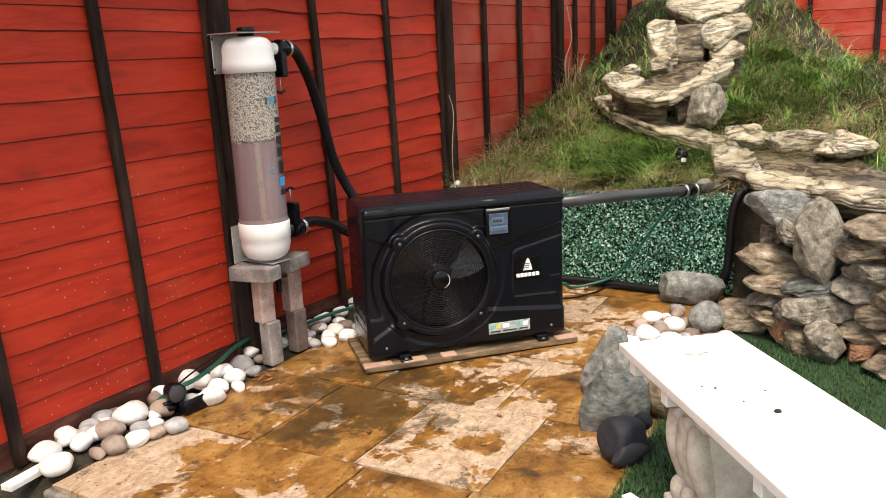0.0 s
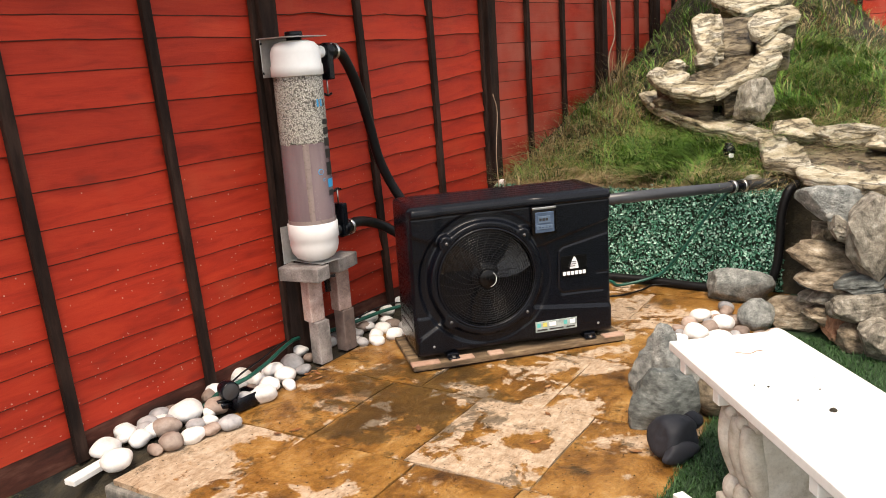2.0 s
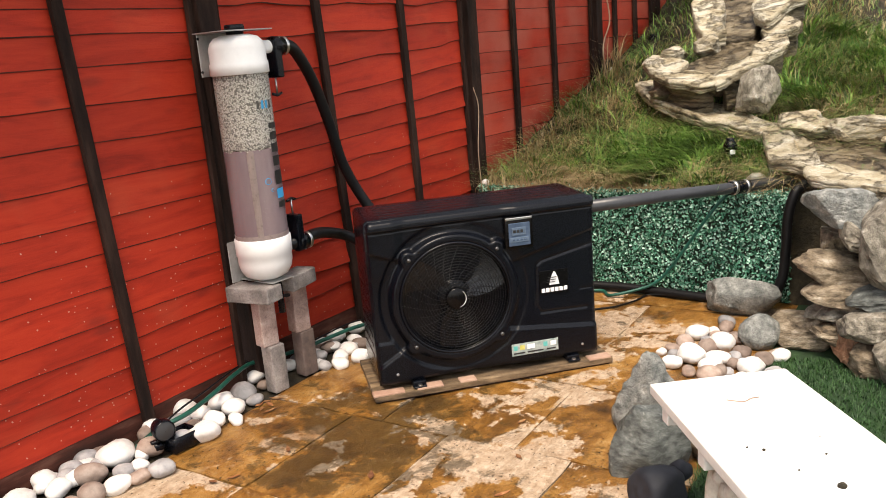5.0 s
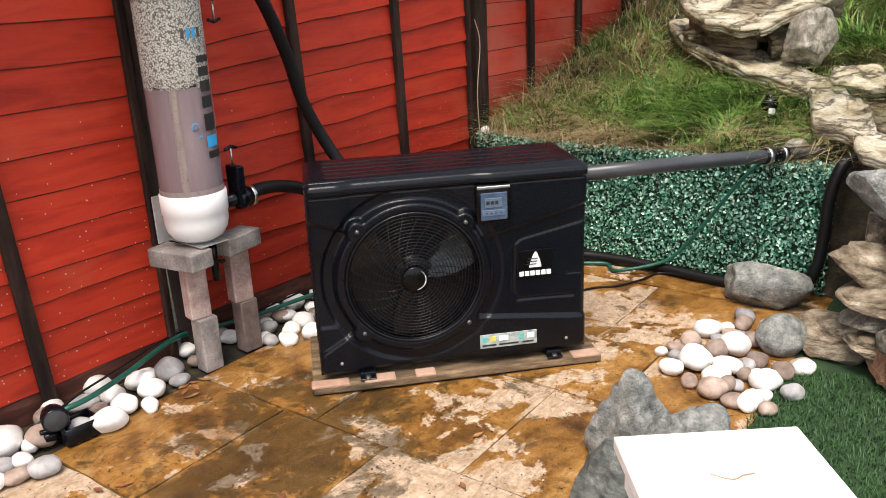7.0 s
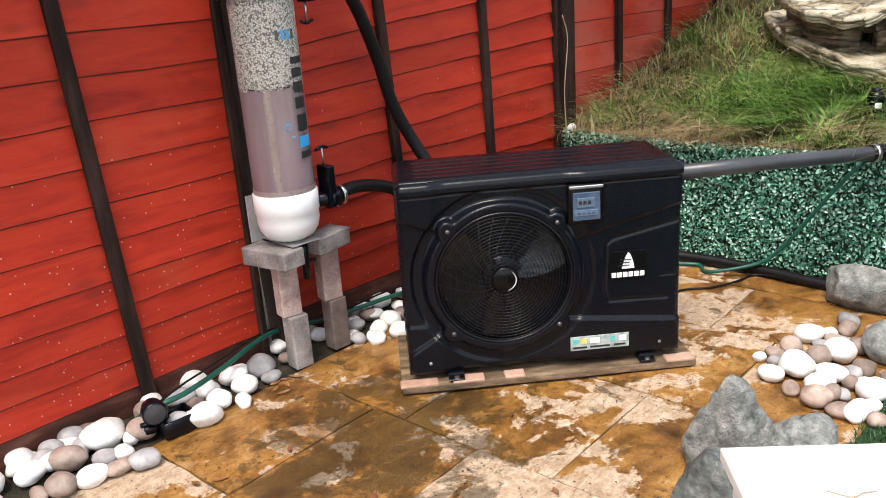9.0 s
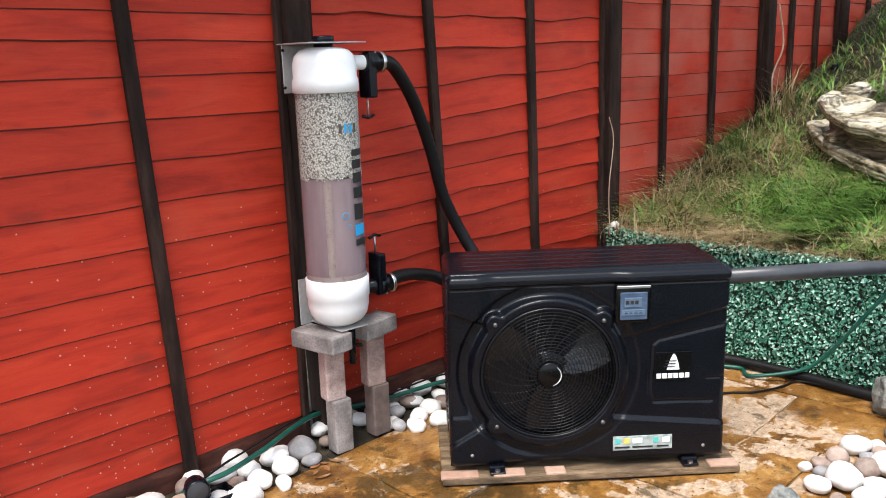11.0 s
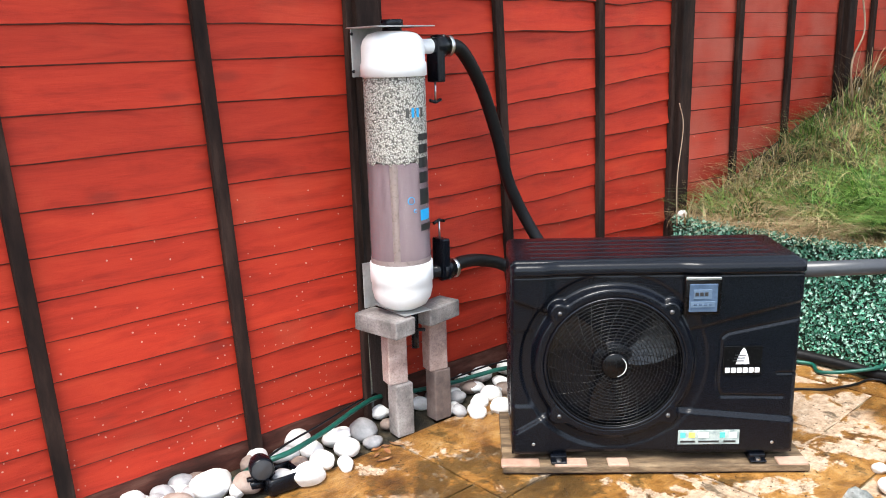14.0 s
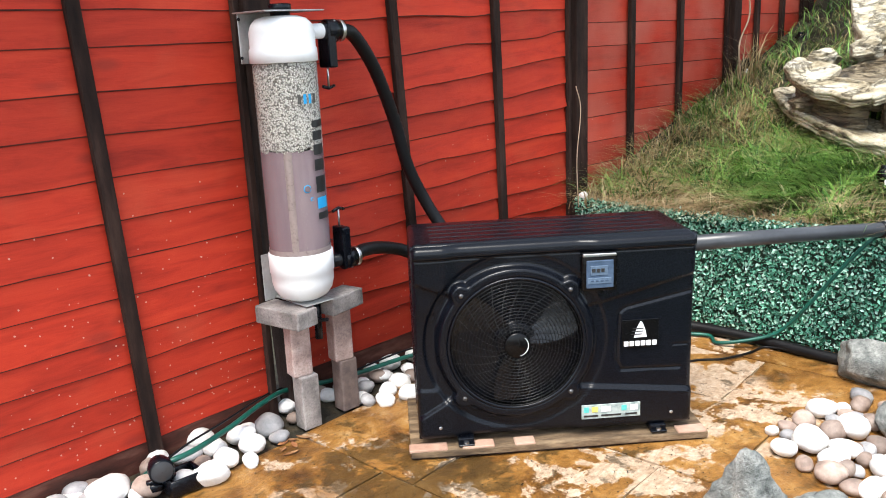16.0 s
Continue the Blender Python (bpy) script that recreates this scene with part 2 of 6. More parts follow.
RED = fence_red("red_fence_paint", 0.0)
REDWORN = fence_red("faded_red_fence_paint", 0.22)
BROWN = mat("dark_brown_timber", ((0.010, 0.006, 0.005), (0.024, 0.013, 0.010), (0.050, 0.028, 0.021)), 3, 0.8, bump=0.5, stretch=(6, 6, 1.2), grain=25, spec=0.15)
GRAVELBOARD = mat("soil_stained_board", ((0.03, 0.012, 0.008), (0.075, 0.022, 0.014), (0.14, 0.06, 0.04)), 5, 0.85, stretch=(1, 1, 4), grain=30, spec=0.3)
EDGE = mat("dark_edge_and_lap_shadow", ((0.03, 0.008, 0.006), (0.09, 0.018, 0.012), (0.16, 0.03, 0.018)), 12, 0.8, bump=0.3)
DARKSTEEL = mat("dull_screw", ((0.10, 0.10, 0.10), (0.16, 0.16, 0.16)), 8, 0.4, metal=0.8, bump=0)
SLAB = slab_stone("riven_sandstone", 0.562, 0.36)
SLABPALE = slab_stone("pale_riven_sandstone", 0.475, 0.15)
JOINT = mat("mossy_mortar", ((0.05, 0.045, 0.02), (0.13, 0.10, 0.05), (0.24, 0.19, 0.11)), 9, 0.9, bump=0.6)
KERB = mat("grey_concrete", ((0.035, 0.034, 0.030), (0.075, 0.073, 0.066), (0.12, 0.116, 0.104), (0.26, 0.245, 0.215)), 8, 0.85, bump=0.6, grain=100, grain_amount=0.6, distort=0.2, dist=0.005, lo=0.34, hi=0.64)
PLASTIC = mat("black_plastic", ((0.0020, 0.0028, 0.0052), (0.0036, 0.0046, 0.0075)), 4, 0.27, spec=0.25, rough_var=0.08, bump=0.12, grain=300, grain_amount=0.2, dist=0.001)
GLOSSY = mat("black_gloss_plastic", ((0.002, 0.002, 0.0024), (0.0035, 0.0035, 0.004)), 4, 0.25, spec=0.2, bump=0.0, grain=100)
WIRE = mat("black_coated_wire", ((0.004, 0.004, 0.0045), (0.007, 0.007, 0.0075)), 8, 0.3, bump=0.0, spec=0.32)
FANMAT = mat("grey_black_fan", ((0.004, 0.005, 0.007), (0.007, 0.008, 0.011)), 5, 0.26, bump=0.0, spec=0.42)
RUBBER = mat("ribbed_black_hose", ((0.004, 0.004, 0.0045), (0.008, 0.008, 0.009)), 9, 0.5, spec=0.25, bump=0.2)
PIPE = mat("grey_pipe", ((0.028, 0.030, 0.034), (0.05, 0.053, 0.058)), 6, 0.35, bump=0.05)
WHITE = mat("white_pvc", ((0.76, 0.76, 0.75), (0.83, 0.83, 0.82)), 5, 0.35, bump=0.03, grain_amount=0.06)
BENCHW = mat("white_bench_paint", ((0.72, 0.70, 0.66), (0.82, 0.81, 0.78), (0.85, 0.84, 0.82)), 4, 0.6, bump=0.12, grain_amount=0.12)
CAST = mat("cast_stone", ((0.36, 0.31, 0.24), (0.55, 0.50, 0.42), (0.64, 0.60, 0.53)), 14, 0.85, bump=0.4, grain=110, dist=0.003)
STEEL = mat("bright_steel", ((0.42, 0.42, 0.42), (0.6, 0.6, 0.6)), 8, 0.3, metal=1.0, bump=0.05)
PLATE = mat("brushed_grey_plate", ((0.35, 0.35, 0.34), (0.5, 0.5, 0.49)), 8, 0.45, metal=0.5, bump=0.05)
PAVER = mat("weathered_block_paver", ((0.12, 0.112, 0.106), (0.27, 0.24, 0.225), (0.41, 0.375, 0.35)), 9, 0.85, bump=0.9, grain=130, grain_amount=0.75, per_object=0.12)
PAVERPINK = mat("pink_block_paver", ((0.24, 0.165, 0.145), (0.40, 0.285, 0.25), (0.52, 0.42, 0.38)), 9, 0.85, bump=0.9, grain=130, grain_amount=0.75, per_object=0.1)
PAVERDARK = mat("damp_dark_block_paver", ((0.09, 0.07, 0.065), (0.17, 0.125, 0.11), (0.24, 0.19, 0.17)), 9, 0.8, bump=0.7, grain=110)
PEBW = mat("white_cobble", ((0.60, 0.57, 0.53), (0.78, 0.76, 0.73), (0.84, 0.83, 0.80)), 10, 0.6, bump=0.2, grain_amount=0.15, per_object=0.08)
PEBG = mat("grey_cobble", ((0.22, 0.22, 0.23), (0.34, 0.33, 0.33), (0.46, 0.44, 0.43)), 14, 0.65, bump=0.25, per_object=0.2)
PEBB = mat("buff_pink_cobble", ((0.17, 0.125, 0.10), (0.29, 0.215, 0.175), (0.40, 0.32, 0.27)), 14, 0.65, bump=0.25, per_object=0.3)
SLATE = mat("grey_green_slate", ((0.06, 0.065, 0.062), (0.15, 0.16, 0.15), (0.23, 0.24, 0.225), (0.33, 0.335, 0.31), (0.54, 0.53, 0.49)), 24, 0.7, bump=1.0, grain=90, grain_amount=0.85, dist=0.010, distort=0.1, lo=0.28, hi=0.74)
DARKSLATE = mat("dark_veined_slate", ((0.035, 0.040, 0.038), (0.085, 0.094, 0.088), (0.16, 0.175, 0.163), (0.40, 0.41, 0.38)), 26, 0.6, bump=0.8, grain=130, grain_amount=0.75, dist=0.005, stretch=(1, 1, 2.5), lo=0.3, hi=0.78)
MATTE = mat("matt_blue_black_resin", ((0.017, 0.019, 0.025), (0.030, 0.033, 0.042)), 12, 0.62, spec=0.3, bump=0.3, grain=150, dist=0.002)
BROWNROCK = mat("brown_grey_rockery_stone", ((0.04, 0.031, 0.021), (0.14, 0.107, 0.070), (0.25, 0.198, 0.135), (0.36, 0.30, 0.22), (0.50, 0.45, 0.37)), 16, 0.8, bump=0.9, grain=100, grain_amount=0.8, stretch=(1, 1, 2.4), per_object=0.25, dist=0.008, distort=0.15, lo=0.32, hi=0.72)
LEDGE = cracked(mat("pale_layered_limestone", ((0.06, 0.046, 0.026), (0.22, 0.18, 0.11), (0.35, 0.30, 0.20), (0.43, 0.385, 0.285), (0.52, 0.48, 0.385)), 8, 0.8, bump=0.9, grain=70, grain_amount=0.7, stretch=(1, 1, 2.2), dist=0.008, distort=0.5, lo=0.27, hi=0.64, per_object=0.10), 4.0, (1, 1, 3.5), 0.6)
REDROCK = mat("rust_stained_rockery_stone", ((0.13, 0.06, 0.035), (0.32, 0.16, 0.09), (0.46, 0.29, 0.19)), 13, 0.8, bump=0.9, grain=90, grain_amount=0.8, dist=0.008, distort=0.2)
GREYROCK = mat("pale_grey_rockery_stone", ((0.06, 0.054, 0.042), (0.19, 0.17, 0.135), (0.31, 0.28, 0.225), (0.48, 0.45, 0.39)), 16, 0.8, bump=1.0, grain=90, grain_amount=0.8, stretch=(1.4, 1.4, 1), dist=0.008, distort=0.4)
# serves the wet stone floors and the painted shade under the ledges
WETSHADEROCK = cracked(mat("wet_and_shaded_brown_ledge", ((0.03, 0.021, 0.012), (0.09, 0.066, 0.036), (0.19, 0.15, 0.09), (0.27, 0.225, 0.15)), 7, 0.4, bump=0.9, grain=40, grain_amount=0.7, stretch=(1, 1, 4), dist=0.012, distort=0.4), 5.0, (1, 1, 4), 0.7)
GRANITE = mat("speckled_granite", ((0.16, 0.145, 0.125), (0.40, 0.37, 0.32), (0.54, 0.51, 0.46)), 120, 0.8, bump=0.6, grain=260, grain_amount=0.9, dist=0.003)
PALEROCK = mat("pale_flecked_boulder", ((0.28, 0.26, 0.21), (0.56, 0.54, 0.49), (0.68, 0.66, 0.62)), 18, 0.8, bump=0.6, grain=150, grain_amount=0.8, dist=0.004)
SOIL = mat("dry_bank_soil", ((0.012, 0.010, 0.005), (0.030, 0.024, 0.012), (0.075, 0.056, 0.030)), 12, 0.95, bump=0.9, grain=50, grain_amount=0.6, dist=0.02)
LAWN = mat("dry_lawn_soil", ((0.02, 0.018, 0.008), (0.05, 0.043, 0.019), (0.10, 0.085, 0.042)), 14, 0.95, bump=0.8, grain=60, dist=0.01)
GRASSG = mat("green_grass", ((0.022, 0.075, 0.009), (0.085, 0.21, 0.026), (0.27, 0.44, 0.085)), 1, 0.5, bump=0, per_island=True, grain_amount=0.1)
GRASSD = mat("olive_grass", ((0.026, 0.042, 0.010), (0.095, 0.125, 0.030), (0.25, 0.25, 0.085)), 1, 0.7, bump=0, per_island=True, grain_amount=0.1)
STRAW = mat("straw_grass", ((0.17, 0.105, 0.04), (0.36, 0.26, 0.12), (0.56, 0.46, 0.27)), 1, 0.7, bump=0, per_island=True, grain_amount=0.1)
TURF = mat("artificial_turf_fibres", ((0.012, 0.045, 0.012), (0.025, 0.08, 0.02), (0.05, 0.13, 0.035)), 1, 0.5, bump=0, per_island=True, grain_amount=0.1)
TURFBASE = mat("artificial_turf_backing", ((0.010, 0.03, 0.010), (0.02, 0.055, 0.015)), 20, 0.9, bump=0.4)
# the palest tone of the leaf ramp paints in sparkle highlights
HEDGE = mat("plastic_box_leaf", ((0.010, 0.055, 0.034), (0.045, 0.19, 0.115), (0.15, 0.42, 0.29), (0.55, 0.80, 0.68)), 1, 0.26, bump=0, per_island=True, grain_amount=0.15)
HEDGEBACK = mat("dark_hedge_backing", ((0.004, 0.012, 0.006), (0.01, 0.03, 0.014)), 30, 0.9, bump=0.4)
LEAF = mat("glossy_ivy_leaf", ((0.05, 0.13, 0.03), (0.10, 0.22, 0.05), (0.18, 0.32, 0.09)), 6, 0.4, bump=0.1, per_object=0.2)
DEADLEAF = mat("dead_brown_leaf", ((0.12, 0.04, 0.015), (0.25, 0.10, 0.035), (0.40, 0.24, 0.11)), 20, 0.7, bump=0.2, per_object=0.3)
GREENHOSE = mat("green_garden_hose", ((0.004, 0.06, 0.045), (0.008, 0.10, 0.07)), 9, 0.4, bump=0.05)
PALLET = mat("weathered_plywood_pad", ((0.03, 0.02, 0.012), (0.12, 0.078, 0.042), (0.27, 0.19, 0.11)), 6, 0.8, bump=0.8, grain=45, grain_amount=0.7, stretch=(1, 4, 4), lo=0.3, hi=0.66)
PADPINK = mat("pink_brick_slip", ((0.34, 0.20, 0.14), (0.46, 0.31, 0.23)), 9, 0.85, bump=0.5)
SCREEN = mat("blue_grey_lcd", ((0.035, 0.058, 0.10), (0.075, 0.11, 0.17)), 9, 0.12, bump=0)
SCREENLIT = mat("pale_lcd_panel", ((0.075, 0.11, 0.16), (0.11, 0.155, 0.22)), 5, 0.2, bump=0)
PRINTW = mat("white_print", ((0.78, 0.78, 0.78), (0.84, 0.84, 0.84)), 5, 0.5, bump=0, grain_amount=0.05)
PRINTK = mat("black_print", ((0.012, 0.012, 0.013), (0.02, 0.02, 0.021)), 5, 0.45, bump=0)
PRINTB = mat("blue_print", ((0.02, 0.30, 0.62), (0.03, 0.38, 0.72)), 5, 0.45, bump=0, grain_amount=0.05)
STICKER = mat("silver_sticker", ((0.16, 0.21, 0.21), (0.34, 0.40, 0.38), (0.46, 0.50, 0.48)), 45, 0.35, bump=0)
STICKT = mat("teal_print", ((0.05, 0.38, 0.36), (0.12, 0.50, 0.46)), 30, 0.4, bump=0)
STICKY = mat("yellow_print", ((0.55, 0.50, 0.08), (0.65, 0.60, 0.2)), 30, 0.4, bump=0)
ACRYLIC = clear_glass("clear_acrylic", (0.97, 0.97, 0.97))
MEDIA = media_grains()
WATER = mat("murky_mauve_water", ((0.19, 0.135, 0.15), (0.235, 0.175, 0.19), (0.28, 0.22, 0.23)), 2, 0.22, bump=0, grain_amount=0.05, stretch=(4, 4, 0.5))
INNER = mat("pale_inner_pipe", ((0.25, 0.195, 0.185), (0.30, 0.24, 0.22)), 4, 0.3, bump=0)
STRAWSTEM = mat("dead_stem", ((0.30, 0.20, 0.13), (0.48, 0.36, 0.25)), 10, 0.8, bump=0.2)


# ---- builders ----
def mesh_of(name, verts, faces, material, smooth=True):
    me = bpy.data.meshes.new(name)
    me.from_pydata([tuple(v) for v in verts], [], faces)
    me.materials.append(material)
    me.polygons.foreach_set("use_smooth", [smooth] * len(me.polygons))
    me.update()
    return me


def thing(name, label, category, loc=(0, 0, 0), rz=0.0, group="", kind=""):
    ob = new(name)
    ob.empty_display_size = 0.05
    ob.matrix_basis = pose(loc[0], loc[1], loc[2], 0, 0, rz)
    return tagged(ob, label, category, group, kind)


def part(name, vf, material, parent, label="", smooth=True, world_space=False, m=None):
    """One mesh under a thing or a part, in the parent's own space or from the world's."""
    verts, faces = vf
    if m is not None:
        verts = [m @ Vector(v) for v in verts]
    if world_space:
        p, chain = parent, Matrix.Identity(4)
        while p:
            chain = p.matrix_basis @ chain
            p = p.parent
        inv = chain.inverted()
        verts = [inv @ Vector(v) for v in verts]
    ob = new(name, mesh_of(name, verts, faces, material, smooth))
    ob.parent = parent
    return tagged(ob, label) if label else ob


def solo(name, vf, material, label, category, group="", kind="", m=None, smooth=True):
    ob = new(name, mesh_of(name, vf[0], vf[1], material, smooth))
    if m is not None:
        ob.matrix_basis = m
    return tagged(ob, label, category, group, kind)


def from_bm(bm):
    bm.verts.index_update()
    out = [v.co.copy() for v in bm.verts], [[v.index for v in f.verts] for f in bm.faces]
    bm.free()
    return out


def rbox(sx, sy, sz, r=0.004, seg=2, centre=(0, 0, 0)):
    bm = bmesh.new()
    bmesh.ops.create_cube(bm, size=1.0)
    for v in bm.verts:
        v.co = Vector((v.co.x * sx, v.co.y * sy, v.co.z * sz)) + Vector(centre)
    if r:
        bmesh.ops.bevel(bm, geom=bm.edges[:], offset=min(r, 0.45 * min(sx, sy, sz)), segments=seg, affect="EDGES", profile=0.5)
    return from_bm(bm)


def join(*vfs):
    verts, faces = [], []
    for v, f in vfs:
        o = len(verts)
        verts += list(v)
        faces += [[i + o for i in q] for q in f]
    return verts, faces


def lathe(profile, n=48, m=None, close=False):
    verts, faces = [], []
    for r, z in profile:
        for i in range(n):
            a = 2 * math.pi * i / n
            verts.append(Vector((r * math.cos(a), r * math.sin(a), z)))
    k = len(profile)
    for j in range(k - 1 if not close else k):
        for i in range(n):
            a, b = j * n + i, j * n + (i + 1) % n
            c, d = ((j + 1) % k) * n + (i + 1) % n, ((j + 1) % k) * n + i
            faces.append([a, b, c, d])
    if m is not None:
        verts = [m @ v for v in verts]
    return verts, faces


def spline(pts, per=8):
    pts = [Vector(p) for p in pts]
    q = [pts[0] * 2 - pts[1]] + pts + [pts[-1] * 2 - pts[-2]]
    out = []
    for i in range(1, len(q) - 2):
        for k in range(per):
            t = k / per
            a, b, c, d = q[i - 1], q[i], q[i + 1], q[i + 2]
            out.append(0.5 * ((2 * b) + (c - a) * t + (2 * a - 5 * b + 4 * c - d) * t * t + (3 * b - a - 3 * c + d) * t ** 3))
    out.append(pts[-1])
    return out


def sweep(pts, r, n=12, closed=False, rib=0.0, cap=True):
    verts, faces = [], []
    k = len(pts)
    last = None
    for i, p in enumerate(pts):
        a = pts[(i - 1) % k] if closed or i else pts[0]
        b = pts[(i + 1) % k] if closed or i < k - 1 else pts[-1]
        t = (b - a).normalized()
        if last is None:
            side = t.cross(Vector((0, 0, 1)))
            if side.length < 1e-3:
                side = Vector((1, 0, 0))
            side.normalize()
        else:
            side = (last - t * last.dot(t)).normalized()
        last = side
        up = side.cross(t)
        rr = (r(i / max(1, k - 1)) if callable(r) else r) + (rib if i % 2 else 0)
        for j in range(n):
            w = 2 * math.pi * j / n
            verts.append(p + rr * (math.cos(w) * side + math.sin(w) * up))
    for i in range(k if closed else k - 1):
        for j in range(n):
            faces.append([i * n + j, i * n + (j + 1) % n, ((i + 1) % k) * n + (j + 1) % n, ((i + 1) % k) * n + j])
    if cap and not closed:
        faces.append(list(range(n))[::-1])
        faces.append([(k - 1) * n + j for j in range(n)])
    return verts, faces


def ico(sub):
    bm = bmesh.new()
    bmesh.ops.create_icosphere(bm, subdivisions=sub, radius=1.0)
    return from_bm(bm)


ICO = {s: ico(s) for s in (2, 3, 4)}


def rock(sx, sy, sz, seed, planes=10, rough=0.07, sub=4, flat=0.72, facets=()):
    """An angular stone: a ball cut by random planes, then roughened."""
    rng = random.Random(seed)
    cut = []
    for _ in range(planes):
        n = Vector((rng.gauss(0, 1), rng.gauss(0, 1), rng.gauss(0, 1))).normalized()
        cut.append((n, rng.uniform(flat - 0.15, flat + 0.12)))
    cut += [(Vector(n).normalized(), h) for n, h in facets]
    off = Vector((rng.uniform(-50, 50), rng.uniform(-50, 50), rng.uniform(-50, 50)))
    verts = []
    for v in ICO[sub][0]:
        d = v.normalized()
        r = 1.0
        for n, h in cut:
            k = d.dot(n)
            if k > 0.05:
                r = min(r, h / k)
        r += rough * noise.noise(d * 2.3 + off) + rough * 0.45 * noise.noise(d * 6.5 + off) + rough * 0.22 * noise.noise(d * 15 + off)
        r += rough * 0.5 * noise.noise(Vector((0.6 * d.x, 0.6 * d.y, 11 * d.z)) + off)
        verts.append(Vector((d.x * r * sx, d.y * r * sy, d.z * r * sz)))
    return verts, ICO[sub][1]


def cobble(rx, ry, rz, seed, sub=3):
    off = Vector((seed * 3.7 % 91, seed * 1.9 % 83, seed * 7.3 % 77))
    verts = []
    for v in ICO[sub][0]:
        d = v.normalized()
        r = 1 + 0.17 * noise.noise(d * 1.1 + off) + 0.04 * noise.noise(d * 3 + off)
        verts.append(Vector((d.x * r * rx, d.y * r * ry, d.z * r * rz)))
    return verts, ICO[sub][1]


def plate_mesh(pts, thick):
    """A flat plate from an outline in x, z; its front at y = 0, facing -y."""
    n = len(pts)
    v = [Vector((x, 0, z)) for x, z in pts] + [Vector((x, thick, z)) for x, z in pts]
    f = [list(range(n)), list(range(n, 2 * n))[::-1]]
    f += [[i, i + n, (i + 1) % n + n, (i + 1) % n] for i in range(n)]
    return v, f


# ---- ground, bank, paving ----
def ramp01(a, b, x):
    t = min(1.0, max(0.0, (x - a) / (b - a)))
    return t * t * (3 - 2 * t)


def bank_height(u, d):
    """The earth bank behind the hedge and the rockery wall; the lawn's level elsewhere."""
    if u > 1.72 or (d < -1.2 and F(u, d).x > 2.0):
        z = 0.50 + 0.32 * max(0.0, min(u, 5.1) - 1.69) + 0.03 * max(0.0, -d)
        # the mound that carries the waterfall, and the fall away from it
        z += 0.16 * math.exp(-((d + 0.75 - 0.4 * (u - 2.2)) / 0.38) ** 2) * ramp01(2.4, 2.95, u)
        z += 0.12 * ramp01(4.2, 5.0, u)
        z -= 1.0 * max(0.0, -0.52 - d) * ramp01(3.6, 4.7, u) + 0.45 * ramp01(5.1, 5.8, u)
        z += 0.04 * noise.noise(Vector((u * 1.7, d * 1.7, 3))) + 0.022 * noise.noise(Vector((u * 6, d * 6, 9)))
        return max(z, 0.2)
    return -0.20


def grid(f, u0, u1, d0, d1, step):
    nu, nd = int((u1 - u0) / step) + 1, int((d1 - d0) / step) + 1
    verts = [F(u0 + i * step, d0 + j * step, f(u0 + i * step, d0 + j * step)) for i in range(nu) for j in range(nd)]
    faces = [[i * nd + j, (i + 1) * nd + j, (i + 1) * nd + j + 1, i * nd + j + 1] for i in range(nu - 1) for j in range(nd - 1)]
    return verts, faces


def lawn_sheet():
    near = [-400, -60, -12, -5, -3, -2, -1, 0, 1, 2, 3, 5, 12, 60, 400]
    verts = [Vector((x, y, -0.135)) for x in near for y in near]
    n = len(near)
    return verts, [[i * n + j, (i + 1) * n + j, (i + 1) * n + j + 1, i * n + j + 1] for i in range(n - 1) for j in range(n - 1)]


solo("ground", lawn_sheet(), LAWN, "dry patchy lawn soil under sparse grass", "ground", kind="structure")
solo("bank", grid(bank_height, 0.9, 9.0, -4.2, 0.84, 0.06), SOIL, "sloping earth bank overgrown with long grass", "bank", kind="structure")


def blades(name, count, place, length, width, lean, material, label, category, rng_seed, segs=2, flow=0.0):
    """Many curved grass blades in one mesh."""
    rng = np.random.default_rng(rng_seed)
    verts, faces = [], []
    made = 0
    while made < count:
        p = place(rng)
        if p is None:
            continue
        made += 1
        a = rng.uniform(0, 2 * math.pi) if not flow else 7.0 * noise.noise(Vector((p[0] * 3.3, p[1] * 3.3, flow))) + rng.normal(0, 0.55)
        ln = length * rng.uniform(0.5, 1.35)
        out = lean * rng.uniform(0.3, 1.5) * ln
        dx, dy = math.cos(a), math.sin(a)
        w = width * rng.uniform(0.6, 1.3) / 2
        o = len(verts)
        for k in range(segs + 1):
            t = k / segs
            ww = w * (1 - t) + 0.0003
            cx, cy = p[0] + dx * out * t * t, p[1] + dy * out * t * t
            cz = p[2] + ln * (t - 0.35 * lean * t * t)
            verts.append((cx - dy * ww, cy + dx * ww, cz))
            verts.append((cx + dy * ww, cy - dx * ww, cz))
        for k in range(segs):
            faces.append((o + 2 * k, o + 2 * k + 1, o + 2 * k + 3, o + 2 * k + 2))
    me = bpy.data.meshes.new(name)
    me.from_pydata(verts, [], faces)
    me.materials.append(material)
    ob = new(name, me)
    return tagged(ob, label, category, kind="stuff")


def tuft(u, d, spots):
    """How thickly a kind of grass grows there: soft spots of centre, reach and weight."""
    return sum(w * math.exp(-((u - a) / p) ** 2 - ((d - b) / q) ** 2) for a, b, p, q, w in spots)


def on_bank(spots, base, key):
    def place(rng):
        u, d = rng.uniform(1.74, 5.6), rng.uniform(-1.75, 0.80)
        if rng.uniform() > math.exp(-(u - 1.74) * 0.30):
            return None
        k = (base + tuft(u, d, spots)) * (0.35 + 1.1 * max(0.0, 0.5 + noise.noise(Vector((u * 3.1 + key, d * 3.1, 4.0)))))
        if rng.uniform() > k:
            return None
        return F(u, d, bank_height(u, d) - 0.012)
    return place


